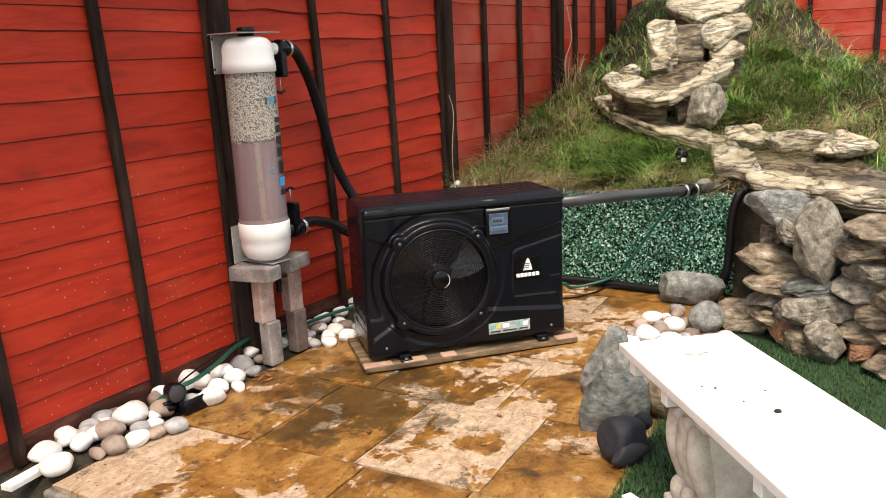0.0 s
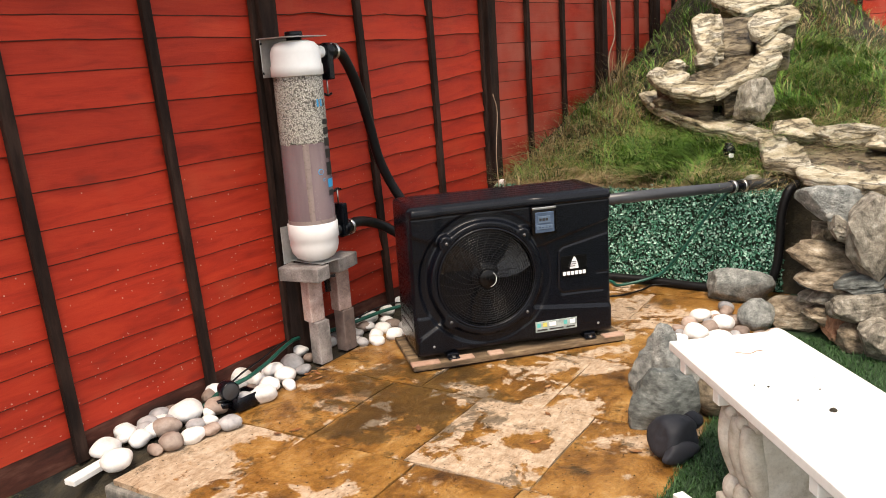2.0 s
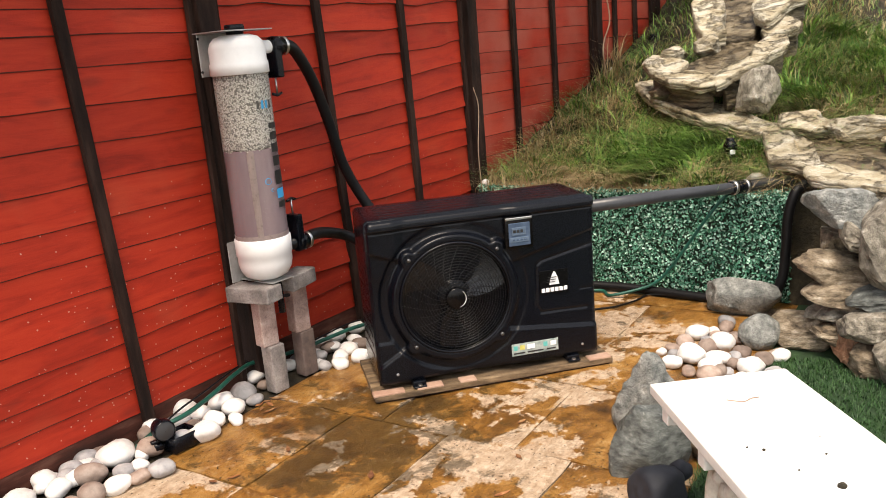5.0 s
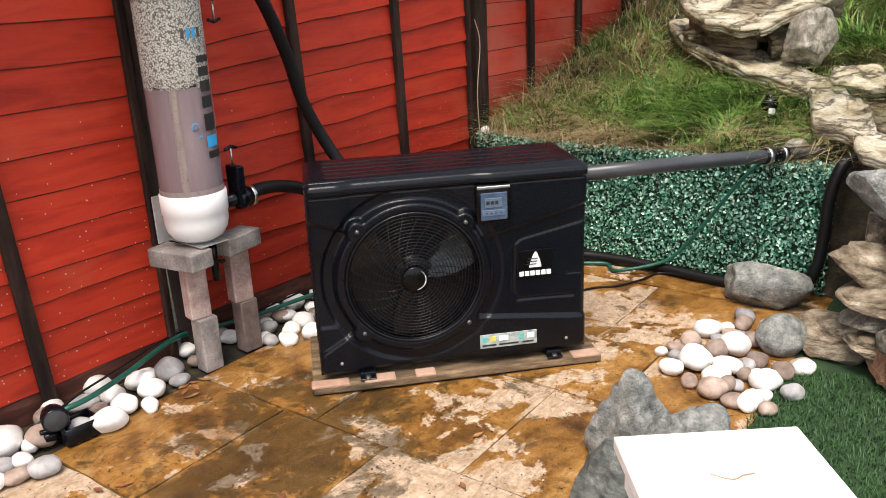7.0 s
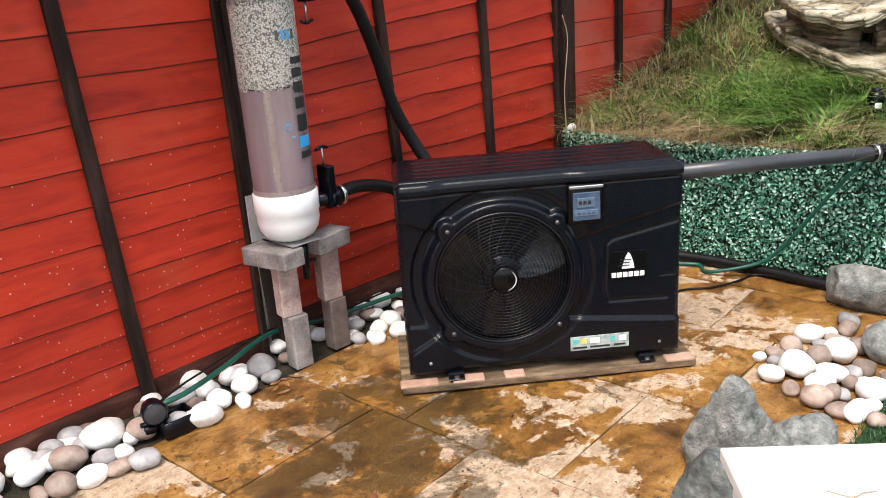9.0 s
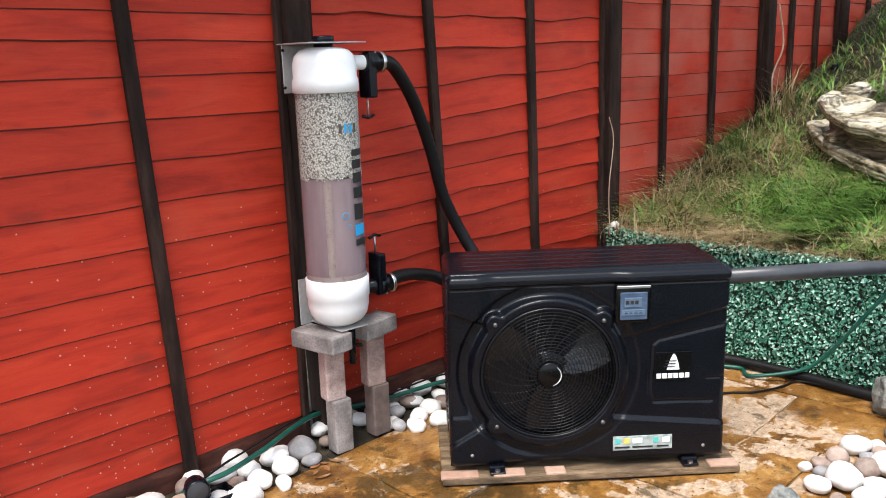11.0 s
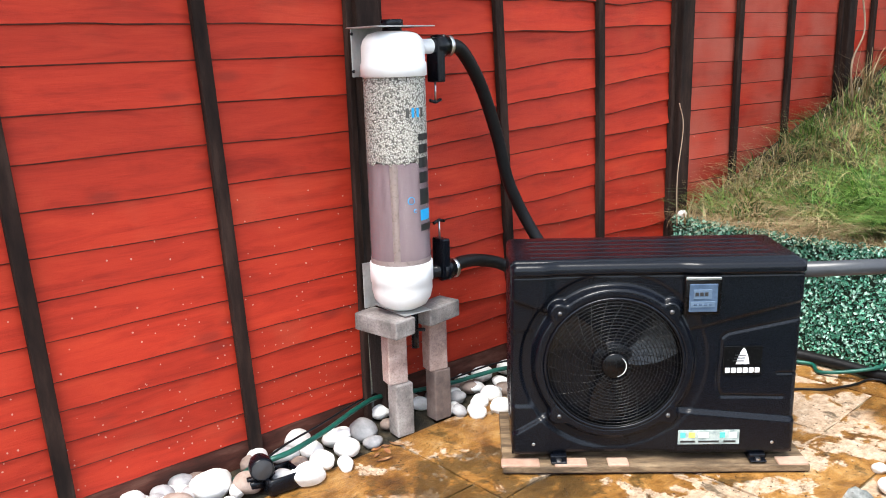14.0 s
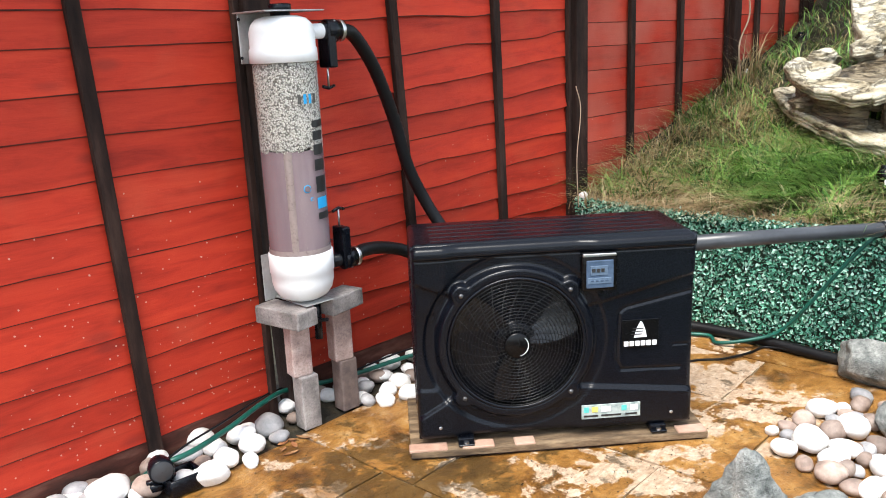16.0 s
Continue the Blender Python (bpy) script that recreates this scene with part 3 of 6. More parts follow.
blades("bank_grass", 12500, on_bank(((2.12, -0.28, 0.42, 0.36, 1.0), (2.65, -0.92, 0.30, 0.14, 1.0), (3.5, -0.85, 0.7, 0.35, 0.8), (1.85, -0.1, 0.12, 0.5, 0.35)), 0.13, 0.0), 0.20, 0.0088, 1.45, GRASSG, "long tangled green grass growing over the bank", "grass", 11, 4, 1.0)
blades("dry_bank_grass", 8000, on_bank(((2.5, -1.15, 0.35, 0.32, 1.1), (1.84, 0.15, 0.10, 0.8, 0.9), (2.45, 0.42, 0.45, 0.22, 0.5), (2.55, 0.02, 0.25, 0.12, 0.6), (4.4, -0.7, 0.6, 0.3, 0.6), (1.9, -0.75, 0.15, 0.2, 0.6)), 0.06, 5.0), 0.19, 0.0052, 2.0, STRAW, "dry straw-coloured grass matted on the bank", "grass", 12, 4, 2.0)
blades("olive_bank_grass", 9500, on_bank(((2.6, 0.5, 0.8, 0.35, 0.5), (3.6, -0.8, 0.9, 0.4, 0.4)), 0.35, 9.0), 0.14, 0.0070, 1.7, GRASSD, "short olive grass covering the bank", "grass", 13, 3, 3.0)
blades("dead_bank_stems", 900, on_bank(((2.5, 0.55, 0.5, 0.18, 1.0), (3.2, 0.6, 0.5, 0.14, 0.8), (3.2, -0.95, 0.5, 0.3, 0.8)), 0.04, 13.0), 0.27, 0.0032, 1.2, STRAW, "long dead stems lying across the bank", "dry grass", 21, 4)


def fringe(rng):
    d = rng.uniform(-0.95, 0.78)
    return F(rng.uniform(1.70, 1.78), d, 0.50 + 0.03 * max(0, -d))


blades("hedge_top_straw", 2200, fringe, 0.10, 0.004, 1.5, STRAW, "dry grass hanging over the hedge top", "grass", 14, 3)


def post_tuft(u0, spread):
    def place(rng):
        u, d = u0 + rng.normal(0, spread), 0.70 + rng.normal(0, 0.04)
        return F(u, min(d, 0.78), bank_height(max(u, 1.75), d) - 0.01)
    return place


blades("post_foot_straw", 260, post_tuft(2.05, 0.20), 0.19, 0.0045, 1.1, STRAW, "tall dry stems beside the fence post", "dry grass", 15, 3)
blades("far_post_straw", 70, post_tuft(3.34, 0.08), 0.34, 0.006, 0.8, STRAW, "tall dead stems tangled round the far fence post", "dry grass", 16, 3)


def near_lawn(rng):
    a, b = rng.uniform(-3.2, -1.40), rng.uniform(-1.3, 2.2)
    if rng.uniform() > math.exp((a + 1.4) * 0.9):
        return None
    return P(a, b, -0.135)


blades("lawn_grass", 24000, near_lawn, 0.040, 0.0026, 1.0, GRASSD, "sparse olive lawn grass beside the paving", "grass", 17)
blades("dry_lawn_grass", 5000, near_lawn, 0.034, 0.0022, 1.2, STRAW, "dry straw lawn grass beside the paving", "grass", 18)


def kerb_green(rng):
    a = -1.40 - abs(rng.normal(0, 0.05))
    b = rng.choice((0.33, 0.41, 0.9)) + rng.normal(0, 0.06)
    return P(a, b, -0.135)


blades("kerb_grass", 420, kerb_green, 0.075, 0.005, 0.8, GRASSG, "fresh green grass tufts against the kerb", "grass", 19, 3)


def prism(outline, z0, z1):
    n = len(outline)
    v = [Vector((p.x, p.y, z0)) for p in outline] + [Vector((p.x, p.y, z1)) for p in outline]
    f = [list(range(n))[::-1], list(range(n, 2 * n))]
    f += [[i, (i + 1) % n, n + (i + 1) % n, n + i] for i in range(n)]
    return v, f


pavement = thing("pavement", "wet ochre riven sandstone paving with pale dry patches", "paving", P(-1.36, 0), kind="structure")
part("bed", prism([P(-1.345, -0.58), P(1.72, -0.58), P(1.72, 1.165), P(-1.345, 1.165)], -0.19, -0.010), JOINT, pavement, "mossy mortar bed", False, True)
part("kerb", rbox(0.06, 1.80, 0.19, 0.012, 2), KERB, pavement, "rough grey concrete kerb face", False, True,
     Matrix.Translation(P(-1.372, 0.285, -0.118)) @ Matrix.Rotation(PT, 4, "Z"))
strip_v = [P(a, b, z) for a, z in ((-1.52, -0.14), (-1.34, -0.03), (-1.26, -0.012), (1.9, -0.012)) for b in (-0.585, -1.05)]
strip_v += [Vector((p.x, p.y, -0.19)) for p in strip_v]
strip_f = [[2 * i, 2 * i + 1, 2 * i + 3, 2 * i + 2] for i in range(3)] + [[2 * i, 2 * i + 2, 2 * i + 10, 2 * i + 8] for i in range(3)] + [[2 * i + 1, 2 * i + 9, 2 * i + 11, 2 * i + 3] for i in range(3)] + [[0, 8, 9, 1], [6, 7, 15, 14]]
solo("soil_strip", (strip_v, strip_f), SOIL, "dark soil strip at the fence foot under cobbles", "soil", kind="structure", smooth=False)


def slab_mesh(la, lb, seed, thick=0.036):
    """A riven flag: uneven edges and a gently rippled top, centred on its middle."""
    nx, ny = 9, 9
    off = Vector((seed * 5.1, seed * 2.3, 0))
    verts = []
    for i in range(nx):
        for j in range(ny):
            x, y = la * (i / (nx - 1) - 0.5), lb * (j / (ny - 1) - 0.5)
            q = Vector((x, y, 0)) * 6 + off
            if i in (0, nx - 1):
                x += 0.006 * noise.noise(q * 2.2)
            if j in (0, ny - 1):
                y += 0.006 * noise.noise(q * 2.2 + Vector((9, 9, 9)))
            edge = i in (0, nx - 1) or j in (0, ny - 1)
            verts.append(Vector((x, y, 0.004 * noise.noise(q) - (0.003 if edge else 0))))
    n = nx * ny
    faces = [[i * ny + j, (i + 1) * ny + j, (i + 1) * ny + j + 1, i * ny + j + 1] for i in range(nx - 1) for j in range(ny - 1)]
    ring = [i * ny for i in range(nx)] + [(nx - 1) * ny + j for j in range(1, ny)] + [i * ny + ny - 1 for i in range(nx - 2, -1, -1)] + [j for j in range(ny - 2, 0, -1)]
    m = len(ring)
    verts += [verts[k].copy() for k in ring] + [Vector((verts[k].x, verts[k].y, -thick)) for k in ring]
    faces += [[n + (k + 1) % m, n + k, n + m + k, n + m + (k + 1) % m] for k in range(m)]
    return verts, faces


ROWS = [-1.385, -0.84, -0.25, 0.33, 0.92, 1.38, 1.70]
CROSS = [(-0.585, -0.16, 0.34, 0.75, 1.17), (-0.585, -0.158, 0.284, 0.77, 1.17), (-0.585, -0.02, 0.55, 1.17),
         (-0.585, -0.30, 0.28, 0.75, 1.17), (-0.585, 0.05, 0.50, 1.17), (-0.585, -0.2, 0.4, 0.85, 1.17)]
seed = 3
for r in range(len(ROWS) - 1):
    for c in range(len(CROSS[r]) - 1):
        a0, a1, b0, b1 = ROWS[r], ROWS[r + 1], CROSS[r][c], CROSS[r][c + 1]
        seed += 1
        s = part("flagstone", slab_mesh(a1 - a0 - 0.006, b1 - b0 - 0.006, seed), SLABPALE if (r, c) in ((1, 2), (0, 0), (4, 1), (3, 0), (5, 1)) else SLAB, pavement)
        s.matrix_basis = pavement.matrix_basis.inverted() @ Matrix.Translation(P((a0 + a1) / 2, (b0 + b1) / 2, 0.002 * math.sin(seed * 2.7))) @ Matrix.Rotation(PT, 4, "Z") @ Matrix.Diagonal((1, -1, 1, 1)) @ Matrix.Diagonal((1, -1, 1, 1))

turf_outline = [P(-1.42, 1.168), P(1.75, 1.168), P(1.75, 3.6), P(-1.42, 3.6)]
turf = thing("artificial_turf", "dark green artificial turf laid beside the paving", "turf", P(-0.6, 1.5), kind="structure")
part("backing", prism(turf_outline, -0.17, 0.0), TURFBASE, turf, "", False, True)


def on_turf(rng):
    a, b = rng.uniform(-1.40, 0.9), 1.155 + abs(rng.normal(0, 0.55))
    return P(a, b, -0.002) if b < 3.5 else None


blades("turf_pile", 26000, on_turf, 0.026, 0.0032, 0.7, TURF, "short dark green artificial grass pile", "turf", 20)

# ---- fence ----
rng = random.Random(4)


def board_mesh(length, height, wave, seed, lap=0.013):
    n = max(8, int(length / 0.07))
    off = Vector((seed * 1.37, seed * 0.71, 0))
    verts = []
    for i in range(n + 1):
        x = length * i / n
        w = wave * noise.noise(Vector((x * 2.1, 0, 0)) + off) + 0.3 * wave * noise.noise(Vector((x * 7, 5, 0)) + off)
        bow = 0.5 * wave * noise.noise(Vector((x * 1.5, 8, 0)) + off)
        zb = w
        lip = 0.0035 + 0.003 * abs(noise.noise(Vector((x * 5, 3, 0)) + off))
        verts += [Vector((x, -lap - bow, zb + lip)), Vector((x, -0.001, height)), Vector((x, -lap - bow + 0.009, zb)), Vector((x, 0.007, height)), Vector((x, -lap - bow + 0.003, zb))]
    faces = []
    for i in range(n):
        a, b = 5 * i, 5 * (i + 1)
        faces += [[a, b, b + 1, a + 1], [a + 4, b + 4, b, a], [a + 2, b + 2, b + 4, a + 4], [a + 3, b + 3, b + 2, a + 2]]
    return verts, faces


BATTEN_TOP = 1.98


def fence_line(u):
    """The fence's set-back: its two near panels stand a little askew to the rest."""
    return 0.045 * (min(u, 1.75) - 0.3)



def fence_panel(u0, u1, battens, wave, lap, z_low, label, seams=(), leans=(), rises=()):
    """A lap panel; seams are the boards' lower edges, leans the battens' tilt, rises the slope of single boards."""
    ob = thing("fence", label, "fence", F(u0, 0.83 + fence_line(u0)), 42.58 if u0 < 1.7 else 40.0, "fences")
    z, k = z_low, 0
    length = u1 - u0
    while z < 1.93:
        later = [s for s in seams if s > z + 0.05]
        h = later[0] - z if later else rng.uniform(0.118, 0.136)
        b = part("board", board_mesh(length, h + 0.026, wave * rng.uniform(0.5, 1.5), rng.uniform(0, 99), lap), REDWORN if u0 > 1.7 else RED, ob, "", False)
        tilt = sum(r for q, r in rises if abs(q - z) < 0.01)
        b.matrix_basis = Matrix.Translation((0, 0, z - 0.47 * length * tilt)) @ Matrix.Rotation(-math.atan(tilt), 4, "Y")
        # dark lower edge, which also paints in the shadow line of each lap
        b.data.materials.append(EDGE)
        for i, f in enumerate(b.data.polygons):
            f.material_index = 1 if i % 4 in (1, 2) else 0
        z += h
        k += 1
    if z_low < 0.2:
        part("gravel_board", rbox(length, 0.022, 0.15, 0.003, 1, (length / 2, 0.004, 0.05)), GRAVELBOARD, ob, "soil-stained dark bottom rail", False)
    for i, x in enumerate([0.014, *[b - u0 for b in battens], length - 0.014]):
        w = 0.046 if x not in (0.014, length - 0.014) else 0.026
        b = part("batten", rbox(w, 0.026, BATTEN_TOP - z_low + 0.1, 0.003, 1, (0, -0.026, (BATTEN_TOP + z_low - 0.1) / 2 - 0.9)), BROWN, ob, "", False)
        lean = leans[i - 1] if 0 < i <= len(leans) else 0.0
        b.matrix_basis = Matrix.Translation((x, 0, 0.9)) @ Matrix.Rotation(radians(-lean), 4, "Y")
    part("top_rail", rbox(length, 0.05, 0.03, 0.004, 1, (length / 2, -0.01, BATTEN_TOP + 0.01)), BROWN, ob, "", False)
    return ob


fence_panel(-4.06, -2.17, (-3.44, -2.80), 0.006, 0.009, 0.12, "red painted lap fence panel with brown battens")
fence_panel(-2.07, -0.25, (-1.42, -0.79), 0.009, 0.010, 0.085, "red painted waney lap fence panel spattered near the ground",
            (0.188, 0.278, 0.381, 0.478, 0.607, 0.731, 0.858, 0.995, 1.133, 1.265, 1.398, 1.507, 1.598, 1.712, 1.83), (2.4, 2.6))
fence_panel(-0.15, 1.72, (0.505, 1.14), 0.022, 0.018, 0.12, "red painted lap fence panel with warped boards",
            (0.25, 0.37, 0.495, 0.618, 0.741, 0.856, 0.973, 1.072, 1.19, 1.329, 1.476, 1.60, 1.73, 1.85), (3.0, 1.5),
            ((1.476, 0.02), (1.329, 0.055), (1.19, 0.075), (1.072, 0.05), (0.973, 0.03), (0.856, 0.02), (0.741, 0.03)))
fence_panel(1.82, 3.39, (2.285, 2.805), 0.004, 0.005, 0.42, "faded red fence panel with tight boards behind the bank")
fence_panel(3.49, 4.51, (3.795, 4.175), 0.004, 0.005, 0.80, "short faded red fence panel behind the bank")
fence_panel(4.61, 6.37, (5.05, 5.67), 0.004, 0.005, 1.1, "distant red fence panel at the top of the bank")
for k in range(2):
    back = fence_panel(4.54, 6.40, (5.16, 5.78), 0.004, 0.005, 0.85, "red fence panel closing the top of the bank")
    back.matrix_basis = Matrix.Translation(F(6.44, 0.74 - 1.86 * k)) @ Matrix.Rotation(radians(-50), 4, "Z")


def fence_post(u, label):
    ob = thing("fence_post", label, "fence post", F(u, 0.81 + fence_line(u)), 40.0, "fence posts")
    if u == -0.20:
        ob.matrix_basis = ob.matrix_basis @ Matrix.Translation((0.05, 0, 0)) @ Matrix.Rotation(radians(-2.0), 4, "Y")
    part("shaft", rbox(0.098, 0.10, 2.25, 0.006, 2, (0, 0, 0.95)), BROWN, ob, "", False)
    part("cap", lathe([(0.078, 2.075), (0.078, 2.10), (0.002, 2.15)], 4, Matrix.Rotation(radians(45), 4, "Z")), BROWN, ob, "", False)


for u in (-4.11, -2.12, -0.20, 1.77, 3.44, 4.56, 6.42):
    fence_post(u, "dark brown square timber fence post")

# ---- hedge panel ----
hedge = thing("artificial_hedge", "artificial box hedge panel of small glossy green leaves", "hedge", F(1.68, -0.1))
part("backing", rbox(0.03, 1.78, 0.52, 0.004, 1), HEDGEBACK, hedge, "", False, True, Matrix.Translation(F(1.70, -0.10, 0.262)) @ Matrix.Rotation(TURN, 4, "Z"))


def hedge_leaves():
    rg = np.random.default_rng(7)
    verts, faces = [], []
    for _ in range(17000):
        d, top = rg.uniform(-1.0, 0.80), rg.uniform() < 0.12
        z = 0.545 + 0.03 * max(0, -d) - 0.03 + rg.normal(0, 0.012) if top else rg.uniform(0.01, 0.54 + 0.03 * max(0, -d))
        u = rg.uniform(1.64, 1.76) if top else 1.685 - abs(rg.normal(0, 0.018)) - 0.014 * noise.noise(Vector((d * 9, z * 9, 2)))
        c = F(u, d, z)
        n = (-U + Vector((rg.normal(0, 0.6), rg.normal(0, 0.6), 0.35 + rg.normal(0, 0.6)))).normalized()
        s = n.cross(Vector((rg.normal(), rg.normal(), rg.normal()))).normalized()
        t = n.cross(s)
        k = rg.uniform(0.006, 0.0115)
        o = len(verts)
        verts += [c - s * k, c - t * k * 0.6 + n * 0.002, c + s * k, c + t * k * 0.6 + n * 0.002]
        faces.append((o, o + 1, o + 2, o + 3))
    return verts, faces


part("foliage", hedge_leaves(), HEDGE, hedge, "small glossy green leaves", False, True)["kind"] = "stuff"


clump = thing("plastic_hedge_offcut", "small artificial hedge offcut half buried in grass on the bank", "hedge", tuple(F(3.29, -1.0, 0.93)))


def offcut_leaves():
    rg = np.random.default_rng(9)
    verts, faces = [], []
    for _ in range(1500):
        a, b = rg.normal(0, 0.5), rg.normal(0, 0.5)
        if a * a + b * b > 1:
            continue
        c = F(3.29 + 0.16 * a, -1.02 + 0.22 * b, 0.93 + 0.14 * math.sqrt(1 - a * a - b * b) * rg.uniform(0.6, 1.0))
        n = Vector((rg.normal(0, 0.6) - 0.5, rg.normal(0, 0.6) - 0.4, 0.5)).normalized()
        q = n.cross(Vector((rg.normal(), rg.normal(), rg.normal()))).normalized()
        t = n.cross(q)
        k = rg.uniform(0.007, 0.013)
        o = len(verts)
        verts += [c - q * k, c - t * k * 0.6 + n * 0.002, c + q * k, c + t * k * 0.6 + n * 0.002]
        faces.append((o, o + 1, o + 2, o + 3))
    return verts, faces


part("foliage", offcut_leaves(), HEDGE, clump, "small glossy green leaves", False, True)["kind"] = "stuff"
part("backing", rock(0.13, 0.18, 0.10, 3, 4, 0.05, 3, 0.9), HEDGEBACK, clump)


# ---- heat pump ----
def sstep(a, b, x):
    t = min(1.0, max(0.0, (x - a) / (b - a)))
    return t * t * (3 - 2 * t)


HX0, HX1, HZ0, HZ1 = -0.158, 0.787, 0.057, 0.735
FAN = Vector((0.18, 0.39))
BOLTS = [(0.0, 0.57), (0.36, 0.57), (0.36, 0.21), (0.0, 0.21)]
DOOR = [Vector(p) for p in ((0.78, 0.535), (0.55, 0.487), (0.53, 0.47), (0.522, 0.30), (0.54, 0.266), (0.74, 0.262))]


def seg_dist(p, a, b):
    t = max(0.0, min(1.0, (p - a).dot(b - a) / (b - a).length_squared))
    return (p - a - (b - a) * t).length


def front_depth(x, z):
    p = Vector((x, z))
    r = (p - FAN).length
    y = 0.020
    y -= 0.012 * sstep(0.690, 0.698, z)
    y += 0.004 * max(0.0, 1 - abs(z - 0.690) / 0.005)
    y -= 0.012 * sstep(-0.006, 0.006, z - (0.505 + 0.26 * (x - 0.43))) * sstep(0.38, 0.46, x)
    y -= 0.013 * sstep(0.006, -0.006, z - (0.222 - 0.10 * (x - 0.376))) * sstep(0.33, 0.41, x)
    y -= 0.012 * sstep(-0.006, 0.006, z - (0.61 - 0.40 * (x + 0.152))) * sstep(0.0, -0.06, x)
    y -= 0.013 * sstep(0.006, -0.006, z - (0.137 + 0.60 * (x + 0.152))) * sstep(0.02, -0.05, x)
    if x < -0.06:
        inset = max((x + 0.088) / 0.01, (z - 0.50) / 0.01, (0.235 - z) / 0.01)
        y += 0.006 * sstep(0.6, -0.6, inset)
    y += 0.010 * sstep(0.315, 0.30, r) * sstep(0.262, 0.275, r) * (0.35 + 0.65 * sstep(0.0, -0.12, p.x - FAN.x))
    y -= (y + 0.002) * sstep(0.268, 0.254, r)
    for q in BOLTS:
        dq = (p - Vector(q)).length
        y -= (y + 0.004) * sstep(0.040, 0.028, dq)
    y += 0.010 * sstep(0.234, 0.227, r)
    g = min(seg_dist(p, DOOR[i], DOOR[i + 1]) for i in range(len(DOOR) - 1))
    y += 0.006 * sstep(0.0055, 0.002, g)
    if x > 0.7:
        y += 0.004 * sstep(0.004, 0.0015, abs(z - 0.345) if x > 0.715 else 1)
    R = 0.024
    e = min(x - HX0, HX1 - x, z - HZ0, HZ1 - z)
    ex, ez = min(x - HX0, HX1 - x), min(z - HZ0, HZ1 - z)
    if ex < R and ez < R:
        e = max(0.0, R - math.hypot(R - ex, R - ez))
    if e < R:
        y += R - math.sqrt(max(0.0, R * R - (R - e) ** 2))
    return y


def front_panel():
    nx, nz = 210, 148
    verts = []
    for i in range(nx + 1):
        for j in range(nz + 1):
            x, z = HX0 + (HX1 - HX0) * i / nx, HZ0 + (HZ1 - HZ0) * j / nz
            r = Vector((x, z)) - FAN
            if 0.2185 < r.length < 0.227:
                r = r.normalized() * 0.226
                x, z = FAN.x + r.x, FAN.y + r.y
            verts.append(Vector((x, front_depth(x, z), z)))
    faces = []
    for i in range(nx):
        for j in range(nz):
            q = [i * (nz + 1) + j, (i + 1) * (nz + 1) + j, (i + 1) * (nz + 1) + j + 1, i * (nz + 1) + j + 1]
            c = sum((verts[k] for k in q), Vector()) / 4
            if (Vector((c.x, c.z)) - FAN).length > 0.224:
                faces.append(q)
    return verts, faces


def ring_pts(r, y, n):
    return [Vector((FAN.x + r * math.cos(2 * math.pi * i / n), y, FAN.y + r * math.sin(2 * math.pi * i / n))) for i in range(n)]


def blade(a0):
    """One broad swept fan blade, cupped across its width."""
    verts, faces = [], []
    nr, na = 10, 12
    for i in range(nr + 1):
        k = i / nr
        r = 0.05 + 0.163 * k
        for j in range(na + 1):
            t = j / na
            a = a0 + 2.06 * t + 0.30 * k ** 1.3 - 0.04 * t * k
            verts.append(Vector((FAN.x + r * math.cos(a), 0.018 + 0.055 * t + 0.006 * math.sin(3.1 * t), FAN.y + r * math.sin(a))))
    for i in range(nr):
        for j in range(na):
            faces.append([i * (na + 1) + j, (i + 1) * (na + 1) + j, (i + 1) * (na + 1) + j + 1, i * (na + 1) + j + 1])
    n = len(verts)
    verts += [v + Vector((0, 0.004, 0)) for v in verts]
    faces += [[k + n for k in q[::-1]] for q in faces]
    return verts, faces


pump = thing("heat_pump", "black plastic heat pump with a round fan grille", "heat pump", (0.315, 0.2, 0.035))
part("front_panel", front_panel(), PLASTIC, pump, "black moulded front panel", True, True)
casing = part("casing", rbox(HX1 - HX0, 0.345, HZ1 - HZ0, 0.022, 4, ((HX0 + HX1) / 2, 0.2165, (HZ0 + HZ1) / 2)), PLASTIC, pump, "black plastic casing", True, True)
for i in range(5):
    part("top_rib", rbox(0.80, 0.030, 0.008, 0.003, 2, (0.31, 0.10 + 0.055 * i, HZ1 - 0.002)), PLASTIC, casing, "", False, True)
for i in range(11):
    part("side_slat", rbox(0.010, 0.24, 0.016, 0.003, 1, (HX0 + 0.0025, 0.22, 0.16 + 0.045 * i)), PLASTIC, casing, "", False, True)
fan = part("fan_shroud", lathe([(0.226, -0.006), (0.226, -0.13), (0.03, -0.14)], 64, Matrix.Translation((FAN.x, 0, FAN.y)) @ Matrix.Rotation(radians(90), 4, "X")), GLOSSY, pump, "dark fan shroud", True, True)
for i in range(3):
    part("fan_blade", blade(2 * math.pi * i / 3 - 0.15), FANMAT, fan, "grey-black fan blade", True, True)
part("fan_motor", lathe([(0.002, 0.030), (0.060, 0.030), (0.070, 0.036), (0.070, 0.12)], 32, Matrix.Translation((FAN.x, 0, FAN.y)) @ Matrix.Rotation(radians(-90), 4, "X")), PLASTIC, fan, "", True, True)
grille = part("grille_rim", lathe([(0.2255, 0.010), (0.2315, 0.006), (0.2315, -0.004), (0.2255, -0.007), (0.2215, -0.002)], 72, Matrix.Translation((FAN.x, 0, FAN.y)) @ Matrix.Rotation(radians(-90), 4, "X")), PLASTIC, pump, "black grille rim", True, True)
